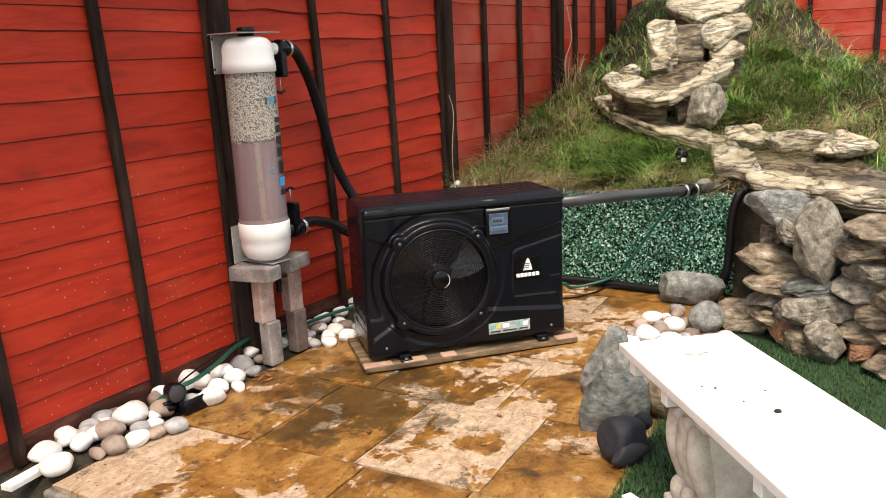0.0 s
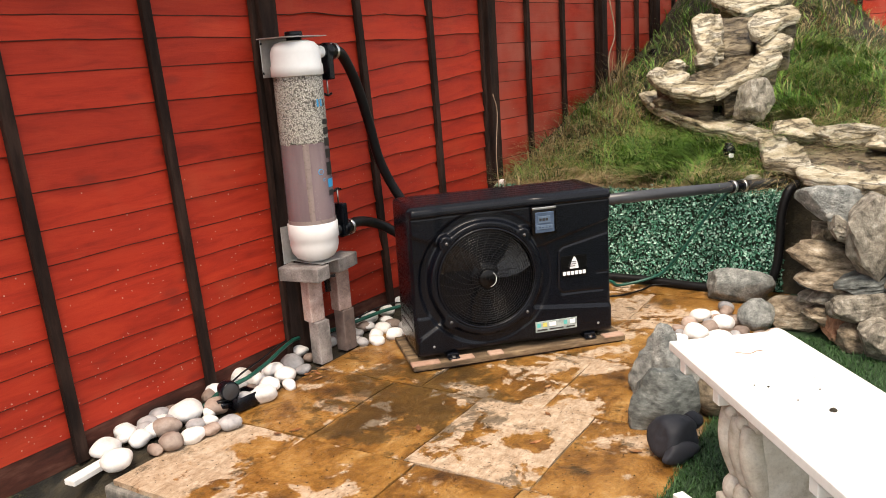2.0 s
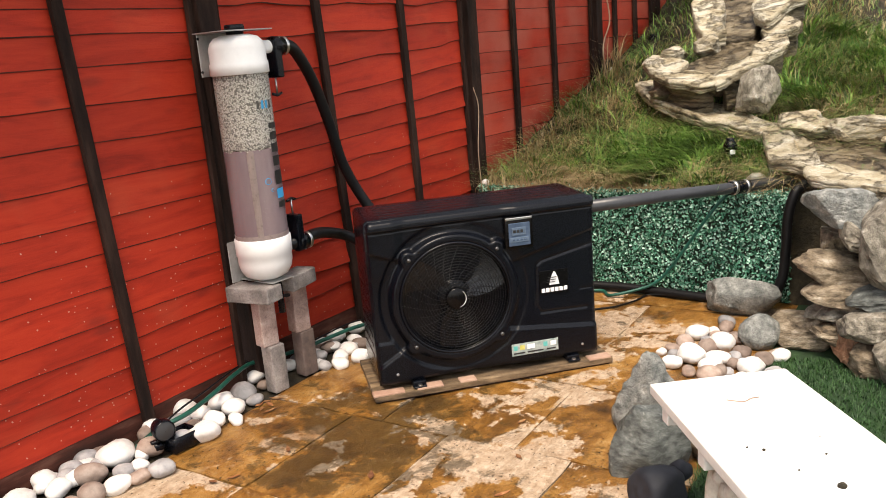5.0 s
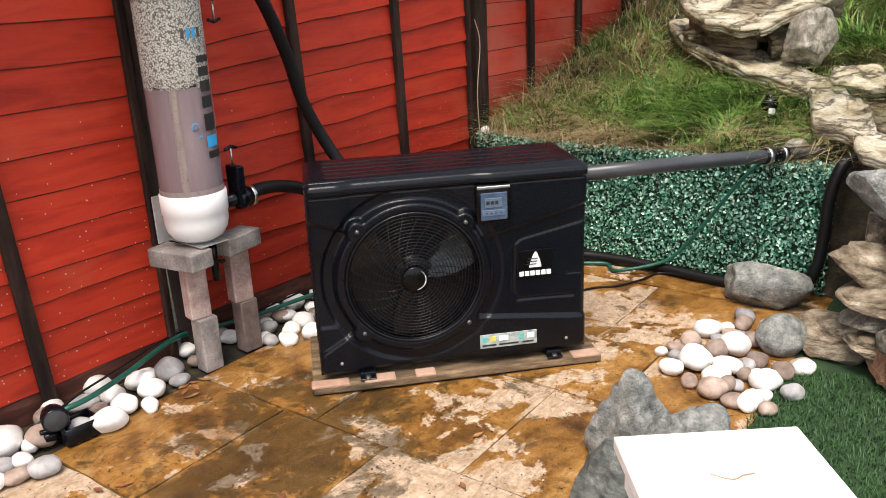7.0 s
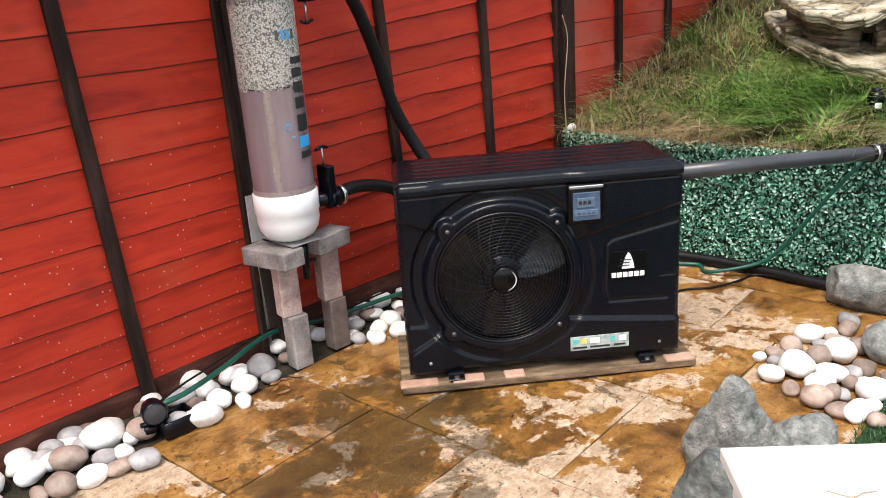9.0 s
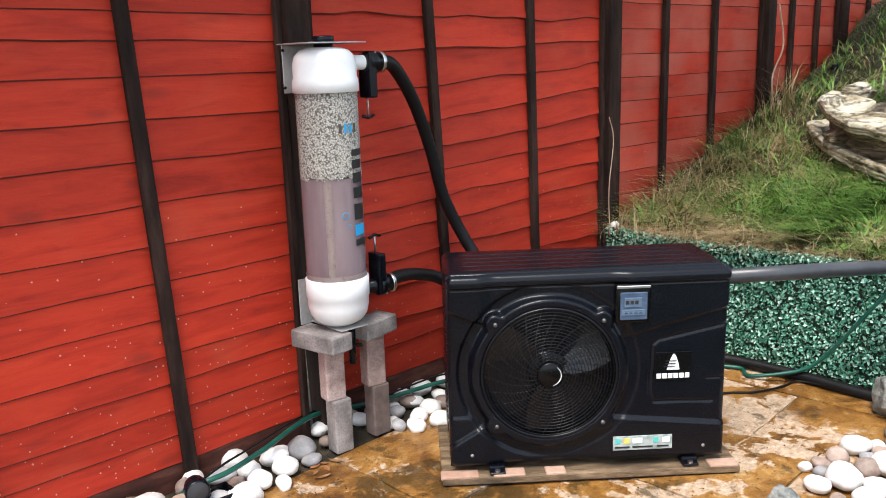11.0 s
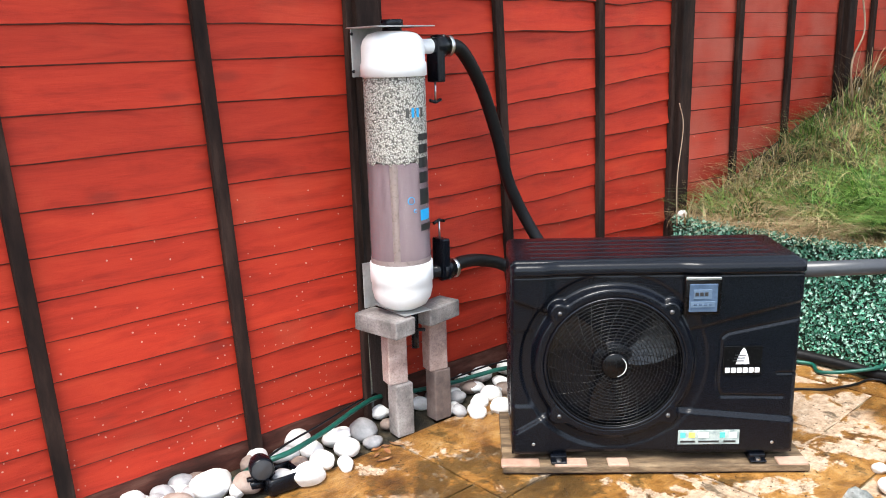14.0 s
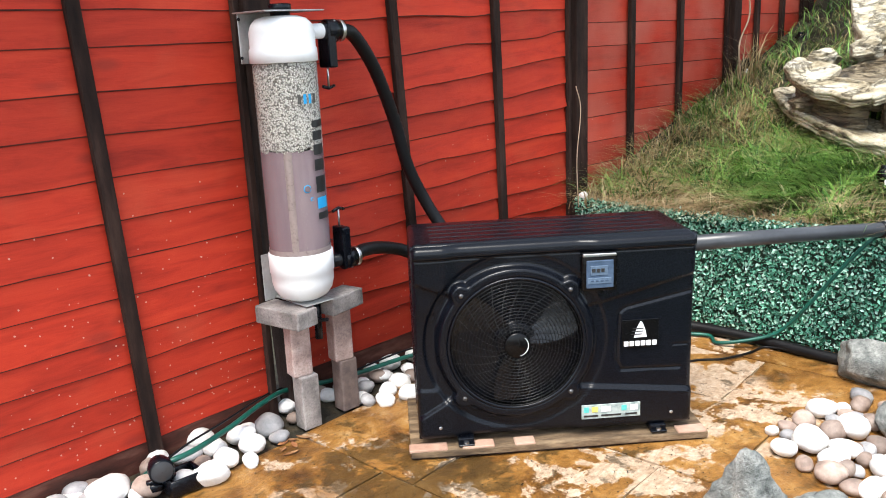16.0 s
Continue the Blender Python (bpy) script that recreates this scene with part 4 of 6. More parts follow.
for i in range(17):
    r = 0.042 + 0.0109 * i
    part("grille_ring", sweep(ring_pts(r, -0.004 - 0.008 * (1 - (r / 0.21) ** 2), 64), 0.0013, 5, True), WIRE, grille, "", True, True)
for i in range(26):
    pts = []
    for k in range(9):
        r = 0.036 + 0.188 * k / 8
        a = 2 * math.pi * i / 26 + 0.65 * (1 - k / 8) ** 1.4
        pts.append(Vector((FAN.x + r * math.cos(a), -0.001 - 0.008 * (1 - (r / 0.21) ** 2), FAN.y + r * math.sin(a))))
    part("grille_spoke", sweep(pts, 0.0014, 5), WIRE, grille, "", True, True)
part("hub_disc", lathe([(0.001, -0.0165), (0.039, -0.0155), (0.044, -0.012), (0.044, -0.006)], 40, Matrix.Translation((FAN.x, 0, FAN.y)) @ Matrix.Rotation(radians(-90), 4, "X")), GLOSSY, grille, "black hub disc", True, True)
# the hub's curved highlight, built as a thin white arc
arc = [Vector((FAN.x + 0.036 * math.cos(a), -0.017, FAN.y + 0.036 * math.sin(a))) for a in [radians(-80 + 11 * k) for k in range(13)]]
part("hub_trim", sweep(arc, lambda t: 0.0004 + 0.0012 * math.sin(math.pi * t), 5), PRINTW, grille, "pale arc painted as the hub's highlight", True, True)
for q in BOLTS:
    part("grille_bolt", lathe([(0.001, -0.010), (0.006, -0.009), (0.008, -0.006), (0.008, 0.002)], 16, Matrix.Translation((q[0], 0, q[1])) @ Matrix.Rotation(radians(-90), 4, "X")), DARKSTEEL, pump, "dull steel screw", True, True)
disp = part("control_display", rbox(0.118, 0.026, 0.132, 0.008, 3, (0.454, 0.0, 0.626)), GLOSSY, pump, "flip-up control display", True, True)
part("window", rbox(0.090, 0.006, 0.094, 0.003, 2, (0.455, -0.0135, 0.619)), SCREEN, disp, "tinted clear flap", False, True)
part("screen", rbox(0.058, 0.004, 0.032, 0.001, 1, (0.452, -0.017, 0.632)), SCREENLIT, disp, "pale lcd screen", False, True)
part("button_strip", rbox(0.078, 0.004, 0.020, 0.001, 1, (0.453, -0.017, 0.598)), SCREENLIT, disp, "", False, True)
part("flap_edge", rbox(0.112, 0.006, 0.010, 0.002, 1, (0.454, -0.0135, 0.683)), STEEL, disp, "bright upper edge", False, True)
for dx in (-0.024, -0.008, 0.008, 0.024):
    part("button", rbox(0.010, 0.004, 0.005, 0.001, 1, (0.453 + dx, -0.019, 0.598)), SCREEN, disp, "", False, True)
for dx in (-0.018, -0.003, 0.012):
    part("reading_bar", rbox(0.011, 0.003, 0.012, 0, 1, (0.451 + dx, -0.0185, 0.633)), PRINTK, disp, "", False, True)
badge = part("badge", rbox(0.126, 0.004, 0.100, 0.004, 2, (0.600, 0.0145, 0.395)), GLOSSY, pump, "gloss black badge with a white emblem", False, True)
part("emblem", plate_mesh([(0.578, 0.382), (0.584, 0.404), (0.592, 0.424), (0.601, 0.439), (0.608, 0.432), (0.617, 0.408), (0.622, 0.382)], 0.004), PRINTW, badge, "white sail-like shape", False, True, Matrix.Translation((0, 0.0105, 0)))
for k in range(3):
    part("emblem_stripe", rbox(0.036, 0.002, 0.0028, 0, 1, (0.592 - 0.003 * k, 0.0095, 0.414 - 0.010 * k)), PRINTK, badge, "", False, True, Matrix.Identity(4))
for k in range(6):
    part("lettering_bar", rbox(0.0158, 0.003, 0.0175, 0.001, 1, (0.5520 + 0.0193 * k, 0.0115, 0.3605)), PRINTW, badge, "", False, True)
stick = part("sticker", rbox(0.204, 0.003, 0.052, 0.001, 1, (0.500, 0.0045, 0.125)), STICKER, pump, "silver rating sticker with coloured symbols", False, True, Matrix.Identity(4))
for x, w, c in ((0.414, 0.018, STICKT), (0.444, 0.022, STICKY), (0.482, 0.034, PRINTW), (0.545, 0.018, STICKT), (0.580, 0.026, PRINTW)):
    part("symbol", rbox(w, 0.002, 0.020, 0.0008, 1, (x, 0.0025, 0.133)), c, stick, "", False, True)
for x, w in ((0.43, 0.05), (0.50, 0.07), (0.57, 0.04)):
    part("text_bar", rbox(w, 0.002, 0.006, 0, 1, (x, 0.0025, 0.110)), PRINTK, stick, "", False, True)
for x in (0.0, 0.665):
    foot = part("foot", join(rbox(0.055, 0.40, 0.026, 0.004, 2, (x, 0.200, 0.050)), rbox(0.055, 0.030, 0.006, 0.002, 1, (x, -0.001, 0.043))), PLASTIC, pump, "black steel foot", False, True)
    part("foot_bolt", lathe([(0.001, 0.008), (0.009, 0.007), (0.010, 0.0)], 8, Matrix.Translation((x, -0.004, 0.045))), STEEL, foot, "", False, True)
for x in (-0.085, 0.71):
    part("casing_screw", lathe([(0.001, -0.003), (0.006, -0.001)], 10, Matrix.Translation((x, 0.004, 0.105)) @ Matrix.Rotation(radians(-90), 4, "X")), STEEL, pump, "", False, True)

pad = thing("pump_pad", "weathered board pad with pinkish brick slips under the heat pump", "pad", (0.33, 0.19, 0))
part("board", rbox(1.025, 0.44, 0.026, 0.004, 2, (0.3225, 0.20, 0.021)), PALLET, pad, "split weathered board", False, True)
for x, w in ((-0.13, 0.13), (0.04, 0.11), (0.20, 0.07), (0.78, 0.10)):
    part("brick_slip", rbox(w, 0.05, 0.012, 0.003, 1, (x, 0.006, 0.034)), PADPINK, pad, "", False, True)
part("runner", rbox(1.00, 0.05, 0.010, 0.002, 1, (0.3225, 0.012, 0.006)), BROWN, pad, "", False, True)


# ---- filter column on its brick stand ----
FX, FY = -0.540, 0.345
filt = thing("filter_column", "clear filter tube with white caps, pale media and murky water", "pond filter", (FX, FY, 0.488))
top_cap = part("top_cap", lathe([(0.001, 1.478), (0.055, 1.477), (0.085, 1.468), (0.102, 1.450), (0.110, 1.425), (0.110, 1.375), (0.114, 1.370), (0.115, 1.328), (0.109, 1.326)], 56, Matrix.Translation((FX, FY, 0))), WHITE, filt, "white rounded top cap", True, True)
part("vent_plug", join(lathe([(0.001, 1.516), (0.036, 1.516), (0.039, 1.512), (0.039, 1.494), (0.034, 1.490), (0.034, 1.47)], 32, Matrix.Translation((FX, FY, 0)))), PLASTIC, top_cap, "black screw plug", True, True)
part("lower_cap", lathe([(0.109, 0.672), (0.115, 0.668), (0.115, 0.600), (0.111, 0.594), (0.111, 0.565), (0.104, 0.535), (0.088, 0.510), (0.060, 0.495), (0.001, 0.489)], 56, Matrix.Translation((FX, FY, 0))), WHITE, filt, "white rounded lower cap", True, True)
tube = part("tube", lathe([(0.1085, 0.66), (0.1085, 1.34)], 64, Matrix.Translation((FX, FY, 0))), ACRYLIC, filt, "clear acrylic tube", True, True)
tube.visible_shadow = False
rgf = random.Random(8)


def media_mesh():
    n = 72
    verts, faces = [], []
    prof = [(0.104, 1.335)] + [(0.104, 1.335 - 0.036 * k) for k in range(1, 8)] + [(0.104, 1.046), (0.101, 1.036), (0.05, 1.034), (0.001, 1.034)]
    for k, (r, z) in enumerate(prof):
        for i in range(n):
            a = 2 * math.pi * i / n
            zz = z + (0.006 * math.sin(5 * a) + rgf.uniform(-0.004, 0.004) if 1.0 < z < 1.06 else 0)
            verts.append(Vector((FX + (r + rgf.uniform(-0.0008, 0.0008)) * math.cos(a), FY + (r + rgf.uniform(-0.0008, 0.0008)) * math.sin(a), zz)))
    for j in range(len(prof) - 1):
        for i in range(n):
            faces.append([j * n + i, j * n + (i + 1) % n, (j + 1) * n + (i + 1) % n, (j + 1) * n + i])
    return verts, faces


part("media", media_mesh(), MEDIA, filt, "pale mixed filter granules", True, True)


def grain_layer():
    verts, faces = [], []
    base = ICO[2]
    for _ in range(130):
        a = rgf.uniform(0, 2 * math.pi)
        r, z, s = rgf.uniform(0.094, 0.101), 1.034 + rgf.uniform(-0.004, 0.012), rgf.uniform(0.004, 0.006)
        o = len(verts)
        verts += [Vector((FX + r * math.cos(a), FY + r * math.sin(a), z)) + v * s for v in base[0]]
        faces += [[i + o for i in f] for f in base[1]]
    return verts, faces


part("media_edge", grain_layer(), MEDIA, filt, "loose granules at the media edge", True, True)["kind"] = "stuff"
part("water", lathe([(0.101, 1.034), (0.103, 0.66)], 64, Matrix.Translation((FX, FY, 0))), WATER, filt, "murky mauve water", True, True)
part("standpipe", lathe([(0.022, 1.034), (0.022, 0.66)], 24, Matrix.Translation((FX - 0.004, FY - 0.0835, 0))), INNER, filt, "pale inner standpipe", True, True)
part("sediment_band", lathe([(0.1095, 0.690), (0.1095, 0.672)], 64, Matrix.Translation((FX, FY, 0))), INNER, filt, "cream silt band", True, True)


def tube_print(a0, a1, z0, z1, r=0.1095):
    n = 5
    v = []
    for i in range(n + 1):
        a = a0 + (a1 - a0) * i / n
        v += [Vector((FX + r * math.cos(a), FY + r * math.sin(a), z0)), Vector((FX + r * math.cos(a), FY + r * math.sin(a), z1))]
    return v, [[2 * i, 2 * i + 2, 2 * i + 3, 2 * i + 1] for i in range(n)]


letters = [(0.792, 0.030), (0.830, 0.048), (0.886, 0.070), (0.962, 0.048), (1.016, 0.044), (1.066, 0.038), (1.110, 0.028)]
for k, (z, h) in enumerate(letters):
    wide = radians(30) if 0 < k < 6 else radians(38)
    part("lettering_bar", tube_print(radians(-42), radians(-42) + wide, z, z + h * 0.8), PRINTB if k == 1 else PRINTK, tube, "", True, True)
part("bubble_mark", lathe([(0.014, 0.0), (0.011, 0.002)], 24, Matrix.Translation((FX + 0.1105 * math.cos(radians(-62)), FY + 0.1105 * math.sin(radians(-62)), 0.905)) @ Matrix.Rotation(radians(-62 + 90), 4, "Z") @ Matrix.Rotation(radians(90), 4, "X")), PRINTB, tube, "blue ring mark", True, True)
part("bubble_mark", lathe([(0.007, 0.0), (0.005, 0.002)], 20, Matrix.Translation((FX + 0.1105 * math.cos(radians(-54)), FY + 0.1105 * math.sin(radians(-54)), 0.868)) @ Matrix.Rotation(radians(-54 + 90), 4, "Z") @ Matrix.Rotation(radians(90), 4, "X")), PRINTB, tube, "", True, True)
for k in range(4):
    part("mark_bar", tube_print(radians(-66 + 11 * k), radians(-60 + 11 * k), 1.19, 1.222), PRINTB if k in (1, 2) else KERB, tube, "", True, True)
RT = Matrix.Rotation(TURN, 4, "Z")
for z0, z1 in ((1.325, 1.492), (0.478, 0.652)):
    part("bracket_plate", rbox(0.165, 0.005, z1 - z0, 0.002, 1), PLATE, filt, "grey mounting plate", False, True, Matrix.Translation(F(-0.205, 0.727, (z0 + z1) / 2)) @ RT)
part("bracket_shelf", rbox(0.235, 0.20, 0.004, 0.001, 1), PLATE, filt, "thin top plate", False, True, Matrix.Translation(F(-0.185, 0.632, 1.492)) @ RT)
part("bracket_shelf", rbox(0.12, 0.20, 0.003, 0.001, 1), PLATE, filt, "thin base plate", False, True, Matrix.Translation(F(-0.19, 0.62, 0.4885)) @ RT)
for z in (1.345, 1.472):
    part("plate_screw", lathe([(0.001, 0.004), (0.005, 0.002), (0.006, 0)], 10, Matrix.Translation(F(-0.285, 0.7225, z)) @ RT @ Matrix.Rotation(radians(90), 4, "X")), PLASTIC, filt, "", False, True)


def gate_valve(z, down):
    """A slide valve on a stub, its rod pointing down or up."""
    s = -1 if down else 1
    RX = Matrix.Rotation(radians(90), 4, "Y")
    axis = Matrix.Translation((FX, FY, 0))
    VT = axis @ RT @ Matrix.Translation((0.028, 0.008, 0)) @ axis.inverted()
    stub = part("stub", lathe([(0.026, -0.03), (0.026, 0.05), (0.030, 0.05), (0.030, 0.065)], 24, Matrix.Translation((-0.445, 0.335, z)) @ RX), WHITE if down else PLASTIC, filt, "", True, True, VT)
    body = part("slide_valve", rbox(0.034, 0.070, 0.155, 0.006, 2, (-0.390, 0.328, z + s * 0.048)), PLASTIC, filt, "black slide valve", False, True, VT)
    part("collar", lathe([(0.034, -0.012), (0.040, -0.010), (0.040, 0.030), (0.032, 0.034), (0.032, 0.055)], 24, Matrix.Translation((-0.385, 0.328, z)) @ RX), PLASTIC, body, "", True, True, VT)
    part("clamp", lathe([(0.036, 0.0), (0.038, 0.002), (0.038, 0.012), (0.036, 0.014)], 24, Matrix.Translation((-0.342, 0.326, z)) @ RX), STEEL, body, "bright hose clamp", True, True, VT)
    part("rod", sweep([Vector((-0.398, 0.325, z + s * 0.12)), Vector((-0.400, 0.324, z + s * 0.192))], 0.004, 8), STEEL, body, "steel rod", True, True, VT)
    part("handle", sweep([Vector((-0.428, 0.320, z + s * 0.188)), Vector((-0.400, 0.324, z + s * 0.196)), Vector((-0.372, 0.328, z + s * 0.188))], 0.006, 8), PLASTIC, body, "black T handle", True, True, VT)
    for dy, dz in ((-0.028, -0.03), (0.028, -0.03), (-0.028, 0.035), (0.028, 0.035)):
        part("valve_screw", lathe([(0.001, 0.004), (0.005, 0.0)], 8, Matrix.Translation((-0.372, 0.328 + dy, z + dz)) @ RX), STEEL, body, "", True, True, VT)


gate_valve(1.424, True)
gate_valve(0.600, False)

solo("upper_hose", sweep(spline([(-0.362, 0.487, 1.425), (-0.309, 0.563, 1.407), (-0.238, 0.675, 1.274), (-0.173, 0.782, 1.067), (-0.128, 0.833, 0.875), (-0.055, 0.870, 0.706), (0.02, 0.84, 0.58), (0.09, 0.70, 0.50), (0.13, 0.50, 0.46), (0.14, 0.39, 0.45)], 14), 0.0245, 16, rib=0.0012), RUBBER, "thick black ribbed hose running down behind the heat pump", "hose")
solo("lower_hose", sweep(spline([(-0.362, 0.487, 0.600), (-0.322, 0.545, 0.606), (-0.252, 0.663, 0.582), (-0.15, 0.770, 0.53), (-0.02, 0.76, 0.44), (0.05, 0.58, 0.36), (0.06, 0.39, 0.33)], 12), 0.0245, 16, rib=0.0012), RUBBER, "thick black ribbed hose from the lower valve", "hose")


def brick(name, label, sx, sy, sz, loc, rz, material, tilt=0.0):
    v, f = rbox(sx, sy, sz, 0.006, 2)
    ob = solo(name, (v, f), material, label, "brick", "filter stand bricks", smooth=False)
    ob.matrix_basis = pose(loc[0], loc[1], loc[2], tilt, 0, rz)
    return ob


brick("brick", "grey concrete block standing upright, damp at its foot", 0.075, 0.066, 0.207, (-0.560, 0.312, 0.104), 38, PAVER)
brick("brick", "pinkish concrete block stacked upright on another", 0.078, 0.066, 0.205, (-0.578, 0.318, 0.310), 30, PAVERPINK)
brick("brick", "grey concrete block lying flat under the filter", 0.215, 0.100, 0.066, (-0.605, 0.290, 0.4475), -39, PAVER)
brick("brick", "damp dark concrete block standing upright", 0.076, 0.066, 0.207, (-0.424, 0.452, 0.104), 38, PAVERDARK)
brick("brick", "pinkish concrete block stacked upright on a dark one", 0.078, 0.066, 0.205, (-0.434, 0.448, 0.310), 32, PAVERPINK)
brick("brick", "grey concrete block lying flat under the filter tube", 0.170, 0.100, 0.066, (-0.425, 0.428, 0.4475), 52, PAVER)
tap = thing("drain_tap", "small black drain tap under the filter", "tap", (-0.50, 0.36, 0.45))
part("body", sweep([Vector((-0.50, 0.36, 0.488)), Vector((-0.50, 0.355, 0.42)), Vector((-0.50, 0.345, 0.33))], 0.014, 12), PLASTIC, tap, "", True, True)
part("lever", rbox(0.05, 0.014, 0.012, 0.003, 1, (-0.485, 0.335, 0.405)), PLASTIC, tap, "", False, True)

# ---- pipes and cables by the hedge ----
pipe = thing("return_pipe", "dark grey pipe with two bright clamps along the hedge top", "pipe", (1.3, 0.33, 0.60))
part("pipe", sweep([Vector((0.74, 0.19, 0.648)), Vector((1.25, 0.323, 0.622)), Vector((1.68, 0.440, 0.592)), Vector((1.77, 0.462, 0.587))], 0.0275, 20), PIPE, pipe, "", True, True)
part("sleeve", sweep([Vector((1.675, 0.439, 0.592)), Vector((1.79, 0.468, 0.586))], 0.033, 20), PLASTIC, pipe, "black rubber sleeve", True, True)
part("outlet", sweep(spline([(1.78, 0.465, 0.587), (1.90, 0.45, 0.590), (2.02, 0.38, 0.598), (2.07, 0.28, 0.60)], 8), 0.0275, 18), PIPE, pipe, "", True, True)
for k in (0.0, 0.075):
    a = Vector((1.690 + k, 0.443 + 0.26 * k, 0.5915 - 0.05 * k))
    part("clamp", sweep([a, a + Vector((0.016, 0.004, -0.001))], 0.0355, 20), STEEL, pipe, "bright steel clamp", True, True)
solo("hedge_corner_hose", sweep(spline([F(1.66, -1.06, 0.61), F(1.60, -1.03, 0.57), F(1.585, -1.005, 0.45), F(1.585, -1.0, 0.30), F(1.58, -0.98, 0.14), F(1.57, -0.90, 0.035), F(1.56, -0.60, 0.026), F(1.57, -0.20, 0.028), F(1.50, 0.12, 0.03), F(1.22, 0.30, 0.05), Vector((0.80, 0.33, 0.09))], 10), 0.0235, 14), RUBBER, "black hose round the hedge corner and along its foot", "hose")
solo("green_hose", sweep(spline([F(1.62, -0.72, 0.555), F(1.585, -0.687, 0.52), F(1.578, -0.60, 0.40), F(1.575, -0.52, 0.28), F(1.575, -0.42, 0.14), F(1.55, -0.33, 0.06), F(1.46, -0.15, 0.012), (1.20, 0.93, 0.012), (0.98, 0.97, 0.012), (0.80, 0.80, 0.012)], 10), 0.0085, 10), GREENHOSE, "thin dark green garden hose hanging down the hedge", "hose")
solo("power_cable", sweep(spline([(0.79, 0.55, 0.007), (1.023, 0.655, 0.007), (1.16, 0.655, 0.007), (1.30, 0.70, 0.007), (1.385, 0.74, 0.012), F(1.55, -0.42, 0.02)], 10), 0.005, 8), RUBBER, "thin black cable on the paving", "cable")
solo("green_hose", sweep(spline([(-1.20, -0.16, 0.012), (-1.10, -0.07, 0.02), (-1.02, -0.07, 0.075), (-0.955, -0.075, 0.102), (-0.896, -0.005, 0.10), (-0.811, 0.142, 0.10), (-0.743, 0.290, 0.10), (-0.680, 0.420, 0.092), (-0.620, 0.500, 0.075), (-0.52, 0.585, 0.055), (-0.381, 0.640, 0.062), (-0.165, 0.755, 0.075), (0.05, 0.86, 0.06)], 10), 0.0095, 10), GREENHOSE, "green garden hose lying over the cobbles", "hose")
solo("lamp_cable", sweep(spline([(-0.985, -0.075, 0.10), (-0.925, 0.03, 0.108), (-0.845, 0.165, 0.106), (-0.765, 0.315, 0.104), (-0.70, 0.45, 0.09), (-0.63, 0.54, 0.07), (-0.50, 0.60, 0.05), (-0.36, 0.67, 0.075), (-0.16, 0.80, 0.09), (0.02, 0.92, 0.05)], 10), 0.004, 8), RUBBER, "thin black lamp cable over the cobbles", "cable")

# ---- cobbles ----
WORDS = {"w": (PEBW, "smooth white cobble in the bed by the fence"), "g": (PEBG, "smooth grey cobble among white ones"), "b": (PEBB, "smooth buff brown cobble among white ones")}


def scatter(rows, group, base_seed, where):
    for k, (x, y, r, c) in enumerate(rows):
        rg = random.Random(base_seed + k)
        r *= 1.10
        m, label = WORDS[c]
        flat = rg.uniform(0.62, 0.8)
        v = cobble(r * rg.uniform(1.0, 1.2), r * rg.uniform(0.8, 1.0), r * flat, base_seed + k * 7)
        solo("cobble", v, m, label.replace("in the bed by the fence", where) if c == "w" else label, "cobble", group,
             m=pose(x, y, r * flat * 0.93 - 0.006, rg.uniform(-14, 14), rg.uniform(-14, 14), rg.uniform(0, 180)))


scatter([(-1.44, -0.34, 0.051, "w"), (-1.385, -0.21, 0.042, "w"), (-1.325, -0.29, 0.043, "w"), (-1.385, -0.475, 0.047, "w"), (-1.26, -0.40, 0.026, "b"), (-1.20, -0.38, 0.042, "b"),
         (-1.23, -0.24, 0.047, "b"), (-1.16, -0.12, 0.060, "w"), (-1.13, -0.34, 0.041, "w"), (-1.12, -0.24, 0.034, "g"), (-1.07, 0.04, 0.035, "b"), (-1.04, -0.10, 0.044, "b"),
         (-1.07, -0.22, 0.033, "w"), (-1.06, -0.30, 0.036, "b"), (-0.99, -0.28, 0.042, "g"), (-1.30, -0.17, 0.040, "g"), (-1.22, -0.08, 0.036, "b")], "cobbles by the fence", 100, "in the bed by the fence")
scatter([(-0.85, -0.05, 0.058, "w"), (-0.82, 0.055, 0.050, "w"), (-0.765, 0.50, 0.060, "w"), (-0.655, 0.455, 0.040, "w"), (-0.94, 0.22, 0.046, "w"), (-0.89, 0.35, 0.036, "w"),
         (-0.80, 0.23, 0.048, "w"), (-0.705, 0.285, 0.048, "g"), (-0.735, 0.045, 0.032, "w"), (-0.745, 0.145, 0.045, "w"), (-0.66, 0.21, 0.030, "g"), (-0.87, 0.13, 0.045, "w"),
         (-0.96, 0.10, 0.040, "g"), (-0.90, 0.04, 0.036, "b"), (-0.62, 0.36, 0.028, "b"), (-0.85, 0.43, 0.030, "g")], "cobbles by the fence", 200, "in the bed by the fence")
